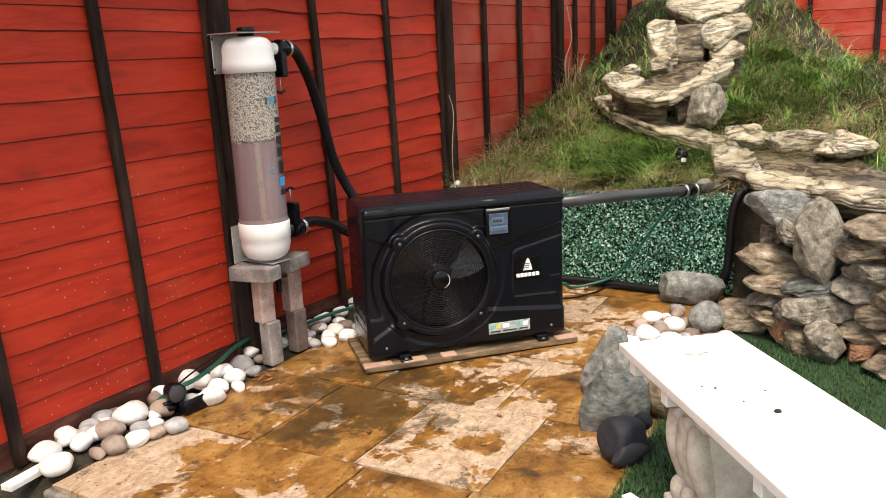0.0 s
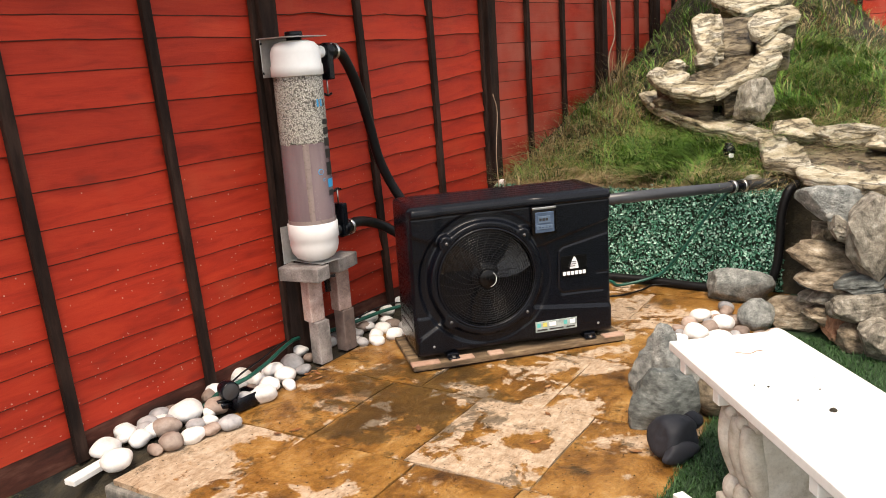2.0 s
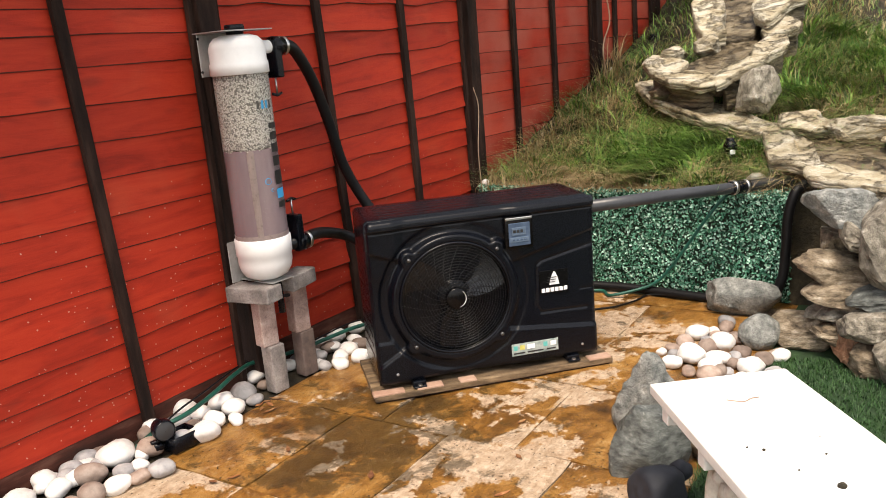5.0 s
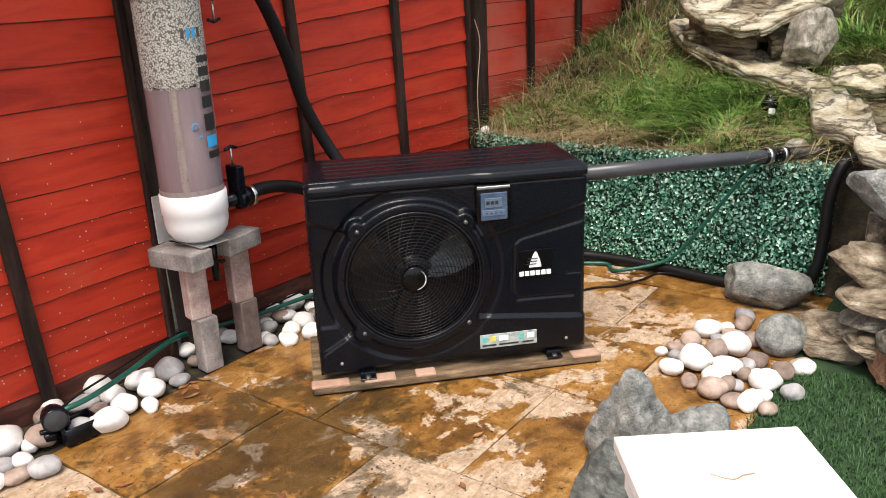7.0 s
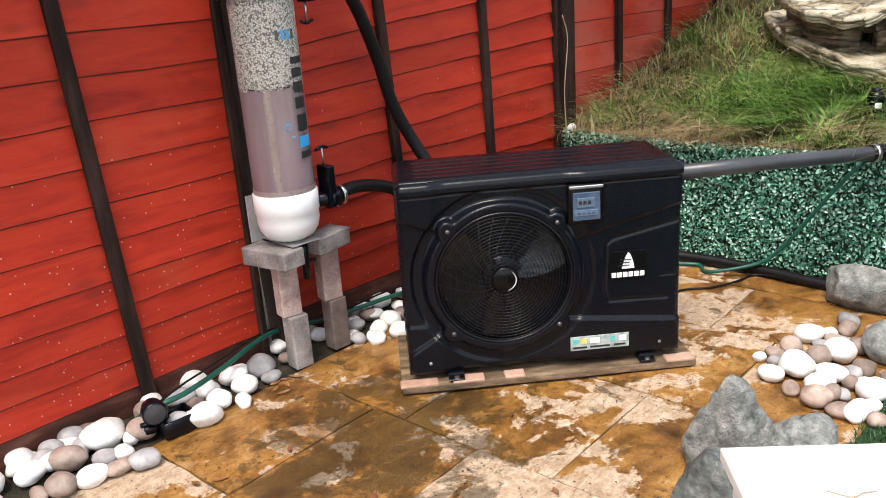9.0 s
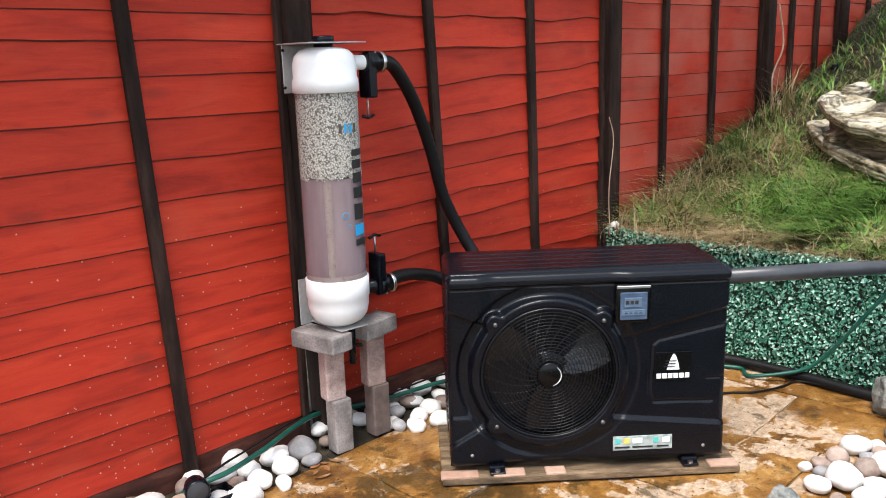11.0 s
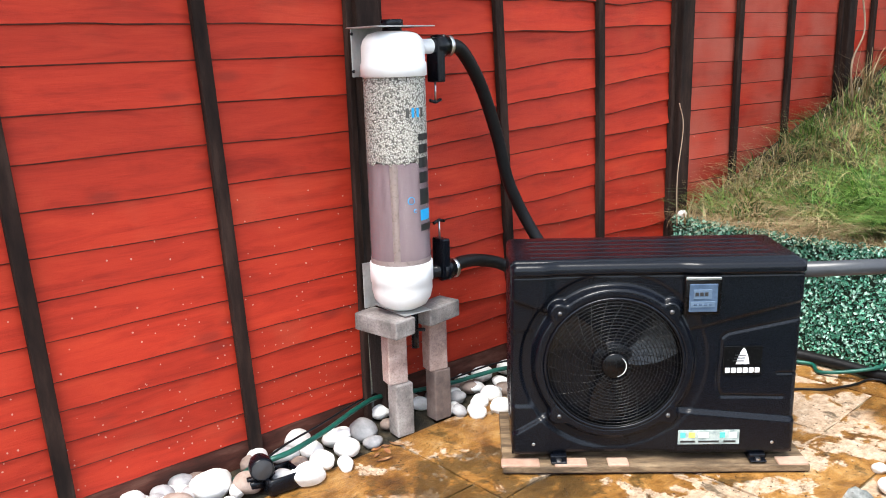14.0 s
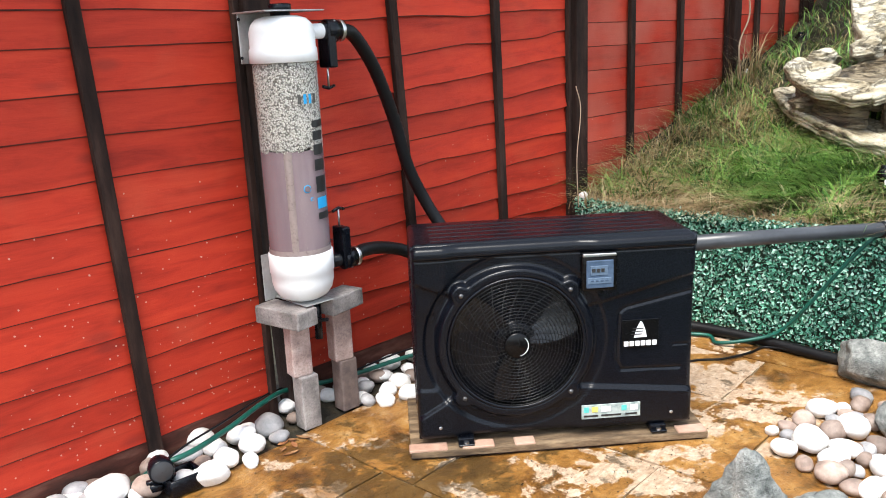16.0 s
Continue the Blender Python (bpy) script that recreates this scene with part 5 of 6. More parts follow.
scatter([(-0.21, 1.02, 0.040, "w"), (-0.32, 0.89, 0.040, "w"), (-0.25, 0.82, 0.040, "w"), (-0.28, 0.70, 0.036, "w"), (-0.215, 0.62, 0.042, "w"), (-0.275, 0.455, 0.036, "w"),
         (-0.345, 0.47, 0.030, "g"), (-0.175, 0.49, 0.040, "w"), (-0.265, 0.545, 0.036, "w"), (-0.17, 0.75, 0.038, "w"), (-0.355, 0.60, 0.032, "g"), (-0.33, 0.76, 0.036, "w"),
         (-0.14, 0.90, 0.040, "w"), (-0.37, 0.71, 0.030, "b"), (-0.10, 0.62, 0.036, "g"), (-0.06, 1.05, 0.038, "w"), (-0.45, 0.62, 0.034, "g"), (-0.54, 0.56, 0.036, "b")], "cobbles behind the stand", 300, "heaped behind the filter stand")
scatter([(1.04, -0.15, 0.040, "w"), (1.14, -0.13, 0.056, "w"), (1.20, 0.03, 0.038, "b"), (1.30, 0.10, 0.050, "w"), (1.38, 0.10, 0.034, "w"), (1.23, -0.19, 0.046, "w"), (1.155, -0.25, 0.045, "w"),
         (1.10, -0.33, 0.044, "b"), (1.33, -0.06, 0.050, "w"), (1.42, -0.02, 0.036, "b"), (1.58, 0.06, 0.044, "w"), (1.29, -0.33, 0.052, "w"), (1.18, -0.43, 0.042, "w"), (1.34, -0.19, 0.040, "b")], "cobbles by the rockery", 400, "heaped beside the rockery wall")
scatter([(1.26, -0.25, 0.028, "b"), (1.06, -0.25, 0.030, "b"), (1.21, -0.48, 0.030, "b"), (1.37, 0.04, 0.036, "b"), (1.26, -0.06, 0.040, "b"), (1.13, 0.01, 0.028, "b"), (1.46, 0.12, 0.036, "b"),
         (1.39, -0.27, 0.036, "b"), (1.24, -0.40, 0.028, "w"), (1.50, 0.18, 0.036, "g"), (1.34, -0.41, 0.034, "g"), (1.20, -0.31, 0.026, "g")], "cobbles by the rockery", 500, "heaped beside the rockery wall")


small = random.Random(77)
bed = []
while len(bed) < 20:
    s_along, s_d = small.uniform(-1.22, 0.35), small.uniform(0.56, 0.74)
    q = F(s_along, s_d)
    if (Vector((q.x, q.y)) - Vector((-0.54, 0.36))).length > 0.16:
        bed.append((round(q.x, 3), round(q.y, 3), small.uniform(0.028, 0.042), small.choice("wwwgb")))
scatter(bed, "cobbles by the fence", 700, "in the bed by the fence")
pile = []
while len(pile) < 16:
    pile.append((small.uniform(1.05, 1.55), small.uniform(-0.42, 0.14), small.uniform(0.022, 0.034), small.choice("wbbg")))
scatter(pile, "cobbles by the rockery", 800, "heaped beside the rockery wall")


# ---- rocks ----
def boulder(name, label, cat, loc, size, rz, seed, material, group="", planes=14, rough=0.10, flat=0.62, tilt=(0, 0), sub=4, taper=0.0, facets=(), smooth=True):
    v, f = rock(*size, seed, planes, rough, sub, flat, facets)
    for p in v:
        k = 1 - taper * min(1.0, max(0.0, (p.z / size[2] + 0.7) / 1.5))
        p.x, p.y = p.x * k, p.y * k
    return solo(name, (v, f), material, label, cat, group, m=pose(*loc, tilt[0], tilt[1], rz), smooth=smooth)


boulder("rock", "tall pointed grey-green slate rock on the paving edge", "rock", (0.735, -0.60, 0.10), (0.190, 0.17, 0.225), 25, 21, SLATE, "edging rocks", 4, 0.09, 0.85, (4, -6), 4, 0.30, (((0.85, 0.1, 0.6), 0.42), ((-0.95, -0.2, 0.30), 0.50), ((-0.1, -1, 0.45), 0.48), ((0.3, 0.9, 0.4), 0.48)))
boulder("rock", "bulky grey veined slate rock on the paving edge", "rock", (0.578, -0.855, 0.070), (0.140, 0.125, 0.172), 0, 34, DARKSLATE, "edging rocks", 9, 0.09, 0.76, (0, 4), 4, 0.12, (((-0.8, -0.3, 0.5), 0.68), ((0.2, -1, 0.25), 0.68), ((0.1, 0.1, 1), 0.72)))
boulder("rock", "rounded brown rock under the bench end", "rock", (0.83, -0.86, 0.075), (0.12, 0.10, 0.12), 15, 8, BROWNROCK, "edging rocks", 6, 0.07, 0.85)
boulder("rock", "low grey slate rock behind the bench end", "rock", (0.92, -0.58, 0.045), (0.12, 0.10, 0.085), 50, 17, SLATE, "edging rocks", 9)
boulder("rock", "long grey slate rock lying before the hedge", "rock", (1.650, 0.315, 0.080), (0.200, 0.105, 0.120), -48, 41, SLATE, "edging rocks", 8, 0.06, 0.78, (0, 0), 4, 0.0, (((0.0, -0.6, 0.9), 0.66), ((0, -1, -0.1), 0.72), ((0.1, 0.4, 1), 0.74)))
boulder("rock", "small green-grey rock beside the cobbles", "rock", (1.49, -0.09, 0.060), (0.095, 0.08, 0.080), 10, 52, SLATE, "edging rocks", 7, 0.06, 0.82)
boulder("granite_boulder", "speckled round granite boulder on the paving edge", "boulder", (-0.060, -1.570, 0.088), (0.088, 0.092, 0.112), 30, 5, GRANITE, "", 1, 0.03, 0.98, (10, -16))
boulder("pale_boulder", "large pale flecked boulder on the turf", "boulder", (0.185, -1.735, 0.070), (0.150, 0.135, 0.125), -35, 9, PALEROCK, "", 1, 0.07, 0.95, (0, 0), 4, 0.1)
front_stones = [
    (1.74, -0.19, 0.610, 0.142, 0.080, "s", 3), (1.74, -0.41, 0.485, 0.115, 0.190, "g", -8), (1.72, -0.18, 0.345, 0.150, 0.072, "b", 10), (1.73, -0.13, 0.225, 0.100, 0.034, "d", 0),
    (1.71, -0.28, 0.268, 0.157, 0.046, "b", -4), (1.70, -0.22, 0.178, 0.160, 0.046, "g", -8), (1.63, -0.10, 0.062, 0.137, 0.076, "b", -5), (1.71, -0.45, 0.185, 0.155, 0.072, "g", -12),
    (1.66, -0.34, 0.062, 0.075, 0.070, "r", 25), (1.66, -0.44, 0.045, 0.088, 0.070, "b", 12), (1.66, -0.57, 0.085, 0.072, 0.085, "g", 5), (1.76, -0.08, 0.440, 0.046, 0.062, "b", 80),
    (1.71, -0.27, 0.505, 0.060, 0.052, "g", 20), (1.74, -0.42, 0.290, 0.120, 0.040, "d", -14), (1.66, -0.23, 0.100, 0.100, 0.040, "b", 6)]
fill_stones = [(1.90, -0.16, 0.40, 0.09, 0.08, "b", 0), (1.90, -0.16, 0.20, 0.09, 0.08, "d", 0), (1.90, -0.34, 0.30, 0.12, 0.10, "d", 0)]
fill = random.Random(31)
for row in range(7):
    y = -0.56 + 0.06 * (row % 2)
    while y > -1.7:
        rw = fill.uniform(0.08, 0.15)
        y -= rw * 1.0
        fill_stones.append((1.76 - 0.10 * y + fill.uniform(-0.02, 0.03), y, 0.045 + 0.088 * row, rw, fill.uniform(0.040, 0.060), fill.choice("bbbgsr"), fill.uniform(-10, 10)))
        y -= rw * 0.75
STONES = {"s": (SLATE, "angular grey slate stone in the dry rockery wall"), "b": (BROWNROCK, "brown-grey stone stacked in the dry rockery wall"), "g": (GREYROCK, "pale grey angular stone in the dry rockery wall"),
          "d": (DARKSLATE, "dark flat slate stone in the dry rockery wall"), "r": (REDROCK, "rust-stained stone stacked in the dry rockery wall")}
for k, (x, y, z, rw, rh, c, lean) in enumerate(front_stones + fill_stones):
    m, label = STONES[c]
    boulder("rockery_stone", label, "rockery stone", (x + 0.045, y - 0.06, z), (rw * 1.30, 0.16, rh * 1.42), -38 + 9 * (k % 3 - 1), 60 + k % 31, m, "rockery wall stones", 12, 0.055, 0.70, (0, lean), 4, 0.0,
            (((0, 0, 1), 0.70), ((0, 0, -1), 0.70), ((0.15, -1, 0.1), 0.62), ((0.8, 0, 0.55), 0.74), ((-0.75, -0.2, -0.6), 0.76)), False)
solo("rockery_core", prism([Vector((1.98, 0.10, 0)), Vector((1.94, -0.20, 0)), Vector((1.95, -0.60, 0)), Vector((2.06, -1.8, 0)), Vector((2.7, -1.8, 0)), Vector((2.7, 0.2, 0))], -0.15, 0.56), SOIL, "dark earth packed behind the rockery wall", "earth", kind="structure", smooth=False)


# ---- waterfall ledges ----
def ledge_mesh(outline, plane, thick, seed, dish=0.01, foot=0.80):
    """A layered stone slab whose top lies in a gently tilted plane (z, u, d, rise along u, rise along d)."""
    pts = [Vector((u, d, 0)) for u, d in outline]
    count = len(pts)
    ring = []
    for i in range(count):
        a, b, c, e = pts[i - 1], pts[i], pts[(i + 1) % count], pts[(i + 2) % count]
        for k in range(8):
            t = k / 8
            straight = b.lerp(c, t)
            curve = 0.5 * ((2 * b) + (c - a) * t + (2 * a - 5 * b + 4 * c - e) * t * t + (3 * b - a - 3 * c + e) * t ** 3)
            ring.append(straight.lerp(curve, 0.35))
    mid = sum(ring, Vector()) / len(ring)
    n = len(ring)
    off = Vector((seed * 3.3, seed * 1.7, 0))
    z0, u0, d0, gu, gd = plane
    prof = [(foot, -1.0), (0.95, -0.96), (0.975, -0.74), (0.935, -0.70), (0.985, -0.64), (1.0, -0.46), (0.955, -0.42), (1.01, -0.36), (1.02, -0.12)]
    prof = [(q, h * thick) for q, h in prof] + [(0.995, 0.0), (0.96, 0.008), (0.90, 0.002), (0.84, 0.004), (0.74, -dish * 0.5), (0.62, -dish * 0.8), (0.48, -dish), (0.33, -dish), (0.18, -dish), (0.02, -dish)]
    verts, faces = [], []
    for q, dz in prof:
        for p in ring:
            v = p * 5.0 + off
            j = 1 + 0.03 * noise.noise(v * 1.5 + Vector((0, 0, dz * 90))) + 0.035 * noise.noise(v * 4.2 + Vector((0, 0, dz * 130)))
            w = mid + (p - mid) * (q * j)
            crag = noise.noise(w * 9 + off)
            z = z0 + gu * (w.x - u0) + gd * (w.y - d0) + dz + 0.010 * crag + 0.012 * max(0.0, noise.noise(w * 16 + off)) - 0.016 * max(0.0, noise.noise(w * 23 - off) - 0.25)
            verts.append(F(w.x, w.y, z))
    for k in range(len(prof) - 1):
        for i in range(n):
            faces.append([k * n + i, k * n + (i + 1) % n, (k + 1) * n + (i + 1) % n, (k + 1) * n + i])
    return verts, faces


def ledge(label, outline, plane, thick, seed, deep=0.12):
    """A stone slab on the course that carries it, coloured dark as shade."""
    c = [sum(k) / len(outline) for k in zip(*outline)]
    ob = thing("waterfall_ledge", label, "waterfall ledge", tuple(F(c[0], c[1], bank_height(max(c[0], 1.74), c[1]))), 0, "waterfall ledges")
    part("slab", ledge_mesh(outline, plane, thick, seed), LEDGE, ob, "pale layered stone slab", True, True)
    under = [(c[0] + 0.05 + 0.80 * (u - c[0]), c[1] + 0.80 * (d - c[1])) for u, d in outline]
    part("under_course", ledge_mesh(under, (plane[0] - thick * 0.9, *plane[1:]), deep, seed + 20, 0.0, 0.9), WETSHADEROCK, ob, "stone course coloured dark as the shadow below the slab", True, True)
    return ob


def wet_floor(label, outline, plane, seed):
    solo("wet_stone", ledge_mesh(outline, plane, 0.14, seed, 0.01), WETSHADEROCK, label, "wet stone", "wet stones")


LOW = (0.76, 1.97, -0.81, 0.2, 0.0)
LONG = (0.76, 1.97, -0.81, 0.12, 0.13)
BOWL = (1.05, 2.35, -0.30, 0.25, 0.05)
BOWLR = (1.05, 2.35, -0.30, 0.35, 0.0)
UPPER = (1.22, 2.80, -0.20, 0.6, 0.0)
ledge("long thin pale stone ledge sweeping across the bank", [(2.90, 0.32), (3.02, 0.27), (2.91, 0.10), (2.78, -0.08), (2.65, -0.24), (2.53, -0.45), (2.37, -0.66), (2.24, -0.84), (2.11, -0.77), (2.22, -0.53), (2.25, -0.38), (2.39, -0.16), (2.59, 0.10)], LONG, 0.065, 1, 0.20)
ledge("angular pale stone ledge beside the low basin", [(2.15, -0.72), (2.16, -0.85), (2.04, -0.93), (1.95, -1.02), (1.74, -1.10), (1.66, -1.13), (1.62, -1.10), (1.68, -0.99), (1.74, -0.87), (1.93, -0.80)], LOW, 0.055, 5, 0.12)
ledge("flat pale stone lip projecting over the rockery wall", [(1.51, -1.09), (1.61, -1.13), (1.50, -1.30), (1.44, -1.43), (1.31, -1.62), (1.20, -1.80), (1.02, -1.78), (1.08, -1.60), (1.16, -1.47), (1.25, -1.30), (1.32, -1.16)], (0.72, 1.80, -1.00, 0.05, 0.0), 0.045, 6, 0.08)
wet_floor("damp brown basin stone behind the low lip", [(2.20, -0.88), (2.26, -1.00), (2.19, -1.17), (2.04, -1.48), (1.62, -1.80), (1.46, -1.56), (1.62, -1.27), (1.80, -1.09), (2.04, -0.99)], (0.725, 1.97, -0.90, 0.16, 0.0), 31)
ledge("pale pitted stone slab at the bowl side", [(2.70, 0.18), (2.81, 0.16), (2.78, 0.01), (2.68, -0.13), (2.55, -0.13), (2.51, -0.23), (2.48, -0.37), (2.35, -0.43), (2.30, -0.34), (2.36, -0.13), (2.52, 0.05)], BOWL, 0.05, 2, 0.16)
ledge("long pale stone slab curving up beside the bowl", [(2.39, -0.37), (2.51, -0.40), (2.66, -0.51), (2.82, -0.48), (2.97, -0.53), (2.98, -0.62), (2.81, -0.68), (2.64, -0.60), (2.48, -0.51), (2.36, -0.46), (2.32, -0.42)], BOWLR, 0.05, 8, 0.16)
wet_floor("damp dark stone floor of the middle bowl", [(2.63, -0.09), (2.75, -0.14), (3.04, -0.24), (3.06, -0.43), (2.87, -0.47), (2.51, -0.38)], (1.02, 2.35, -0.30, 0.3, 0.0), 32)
ledge("layered pale block at the side of the upper bowl", [(3.28, 0.07), (3.33, 0.02), (3.31, -0.13), (3.16, -0.20), (3.03, -0.22), (2.96, -0.27), (2.93, -0.14), (3.05, -0.04)], UPPER, 0.10, 3, 0.22)
wet_floor("damp dark layered rock at the back of the upper bowl", [(3.40, -0.06), (3.40, -0.33), (3.25, -0.40), (3.07, -0.40), (3.04, -0.20)], (1.19, 2.90, -0.20, 0.6, 0.0), 33)
ledge("upper pale layered stone slab stepping up the bank", [(3.20, -0.35), (3.29, -0.38), (3.34, -0.50), (3.35, -0.61), (3.26, -0.68), (3.20, -0.58), (3.10, -0.55), (3.03, -0.49), (3.07, -0.41)], UPPER, 0.06, 9, 0.20)
ledge("short pale stone slab below the upper bowl", [(3.06, -0.45), (3.13, -0.49), (3.16, -0.59), (3.11, -0.67), (3.05, -0.67), (3.02, -0.58), (3.01, -0.49)], (1.15, 2.80, -0.35, 0.6, 0.0), 0.05, 10, 0.16)
ledge("topmost pale stone ledge on the bank", [(4.09, 0.20), (4.49, 0.23), (4.55, -0.14), (4.20, -0.45), (3.79, -0.41), (3.73, -0.28), (3.62, -0.20), (3.83, 0.01)], (1.42, 3.20, -0.10, 0.3, 0.0), 0.06, 4, 0.30)
for k, (u, d, z, s, label) in enumerate((
        (2.86, 0.03, 1.20, (0.10, 0.08, 0.05), "pale lump stone on the bowl ledge"), (2.92, -0.16, 1.235, (0.13, 0.08, 0.055), "long pale lump stone on the bowl ledge"),
        (2.44, -0.60, 0.97, (0.11, 0.11, 0.14), "rounded pale stone block under the bowl ledge"), (2.22, -0.93, 0.82, (0.13, 0.10, 0.06), "flat pale stone beside the waterfall"),
        (2.18, -1.18, 0.81, (0.15, 0.11, 0.065), "pale stone beside the waterfall"), (2.08, -1.46, 0.80, (0.15, 0.12, 0.06), "flat pale stone at the edge of the low basin"),
        (2.62, -0.05, 0.98, (0.14, 0.14, 0.07), "dark stone wedged under the bowl ledge"))):
    p = F(u, d, z)
    boulder("waterfall_stone", label, "waterfall stone", (p.x, p.y, p.z), [1.3 * q for q in s], 40 + 30 * k, 80 + k, WETSHADEROCK if k == 6 else GREYROCK if k == 2 else LEDGE, "waterfall stones", 14, 0.07, 0.70, smooth=False)
for k, (u, d, z, r) in enumerate(((1.80, -0.80, 0.585, 0.055), (1.78, -0.72, 0.57, 0.03), (1.90, -0.85, 0.60, 0.04), (1.685, 0.758, 0.548, 0.026))):
    p = F(u, d, z)
    solo("bank_cobble", cobble(r, r * 0.8, r * 0.8, 610 + k), PEBW, "white cobble lying on the bank top", "cobble", "bank cobbles", m=pose(p.x, p.y, p.z, 10, 5, 40 * k))


# ---- lamps ----
def globe_light(u, d, z, r=0.032):
    p = F(u, d, z)
    ob = thing("garden_spotlight", "small black globe garden spotlight on a stake", "garden light", (p.x, p.y, p.z), -20, "garden spotlights")
    part("head", lathe([(0.001, r), (r * 0.6, r * 0.8), (r, r * 0.25), (r, -r * 0.3), (r * 0.75, -r * 0.8), (0.001, -r)], 20), GLOSSY, ob)
    part("lens", rbox(r * 0.75, 0.006, r * 0.65, 0.002, 1, (0.004, -r * 0.98, -r * 0.75)), PRINTW, ob, "pale lens tab", False)
    part("stake", lathe([(0.007, -r), (0.003, -r - 0.14)], 8), PLASTIC, ob)
    part("collar", lathe([(r * 0.55, r * 0.8), (r * 0.6, r * 1.15), (0.001, r * 1.15)], 16), PLASTIC, ob)


globe_light(1.98, -0.61, 0.735, 0.036)
globe_light(3.40, 0.74, 1.125, 0.04)
globe_light(4.12, 0.70, 1.27, 0.04)
globe_light(4.08, -0.77, 1.235, 0.04)
flood = thing("floodlight", "black round pond spotlight lying on the cobbles", "garden light", (-0.990, -0.115, 0.098), 25)
flood.scale = (0.95, 0.95, 0.95)
RXL = Matrix.Rotation(radians(90), 4, "X")
part("head", lathe([(0.020, -0.045), (0.034, -0.03), (0.042, 0.0), (0.042, 0.035), (0.038, 0.038)], 28, RXL), PLASTIC, flood)
part("lens", lathe([(0.038, 0.034), (0.030, 0.037), (0.001, 0.039)], 28, RXL), PIPE, flood, "dull glass lens")
part("bracket", rbox(0.10, 0.02, 0.014, 0.003, 1, (0, 0.005, -0.046)), PLASTIC, flood)
part("base", rbox(0.05, 0.05, 0.03, 0.006, 1, (-0.02, 0.01, -0.066)), PLASTIC, flood)
tray = thing("plastic_tray", "small black plastic tray holding a stone and a dead leaf", "tray", (-0.935, -0.085, 0.0), 38)
part("base", rbox(0.115, 0.095, 0.008, 0.002, 1, (0, 0, 0.010)), PLASTIC, tray)
for sx, sy, lx, ly in ((0.115, 0.010, 0, 0.045), (0.115, 0.010, 0, -0.045), (0.010, 0.09, 0.054, 0), (0.010, 0.09, -0.054, 0)):
    part("side", rbox(sx, sy, 0.055, 0.003, 1, (lx, ly, 0.036)), PLASTIC, tray)
solo("cobble", cobble(0.038, 0.03, 0.022, 31), PEBG, "wet grey cobble inside the black tray", "cobble", m=pose(-0.93, -0.08, 0.042, 0, 0, 30))

# ---- bench ----
BA = -8.0
bench = thing("garden_bench", "white painted garden bench slab on cast stone pedestals", "bench", (0.437, -1.142, 0.0), BA)
part("seat", rbox(0.388, 1.16, 0.030, 0.004, 2, (0.194, -0.58, 0.415)), BENCHW, bench, "white painted seat slab", False)
for s in (0.10, 0.34, 0.85):
    part("cleat", rbox(0.37, 0.04, 0.042, 0.003, 1, (0.190, -s, 0.379)), BENCHW, bench, "white cleat under the seat", False)


def half_width(z):
    """The swelling outline of a support, from plinth to cap."""
    return 0.122 + 0.020 * math.sin((z - 0.17) * 13.5) + 0.012 * math.exp(-((z - 0.09) / 0.025) ** 2)


def pedestal():
    """A carved support: a flat-sided body whose two ends swell between foot and cap."""
    n, verts, faces = 22, [], []
    for k in range(n + 1):
        z = 0.05 + 0.31 * k / n
        h = half_width(z) - 0.02
        verts += [Vector((sx * (h - cx), sy * (0.094 - cy), z)) for sx, sy, cx, cy in ((-1, -1, 0, 0.012), (-1, -1, 0.012, 0), (1, -1, 0.012, 0), (1, -1, 0, 0.012), (1, 1, 0, 0.012), (1, 1, 0.012, 0), (-1, 1, 0.012, 0), (-1, 1, 0, 0.012))]
    for k in range(n):
        faces += [[8 * k + i, 8 * k + (i + 1) % 8, 8 * k + 8 + (i + 1) % 8, 8 * k + 8 + i] for i in range(8)]
    faces.append([8 * n + i for i in range(8)])
    return verts, faces


for s in (0.395, 0.98):
    stone = part("pedestal", pedestal(), CAST, bench, "weathered cast stone pedestal with carved lobes")
    stone.matrix_basis = pose(0.180, -s, 0, 0, 0, 0)
    part("plinth", rbox(0.30, 0.215, 0.055, 0.008, 2, (0, 0, 0.0275)), CAST, stone)
    part("cap", rbox(0.26, 0.20, 0.034, 0.008, 2, (0, 0, 0.345)), CAST, stone)
    for sx in (-1, 1):
        for k in range(3):
            y = -0.066 + 0.066 * k
            path = [Vector((sx * (half_width(z) - 0.018), y, z)) for z in [0.335 - 0.021 * i for i in range(11)]]
            part("carved_lobe", sweep(path, lambda t: 0.036 * (0.75 + 0.5 * math.sin(math.pi * (0.15 + 0.75 * t))) * 0.82, 14), CAST, stone)
            toe = cobble(0.036, 0.037, 0.044, 5 + k)
            part("carved_toe", ([v + Vector((sx * 0.108, y, 0.086)) for v in toe[0]], toe[1]), CAST, stone)
        for k in range(2):
            y = -0.033 + 0.066 * k
            bead = cobble(0.018, 0.022, 0.020, 15 + k)
            part("carved_bead", ([v + Vector((sx * 0.135, y, 0.335)) for v in bead[0]], bead[1]), CAST, stone)
seat_spots = ((0.20, -0.60, 0.010), (0.12, -0.42, 0.004), (0.09, -0.40, 0.003), (0.24, -0.47, 0.003), (0.27, -0.39, 0.002), (0.15, -0.52, 0.003))
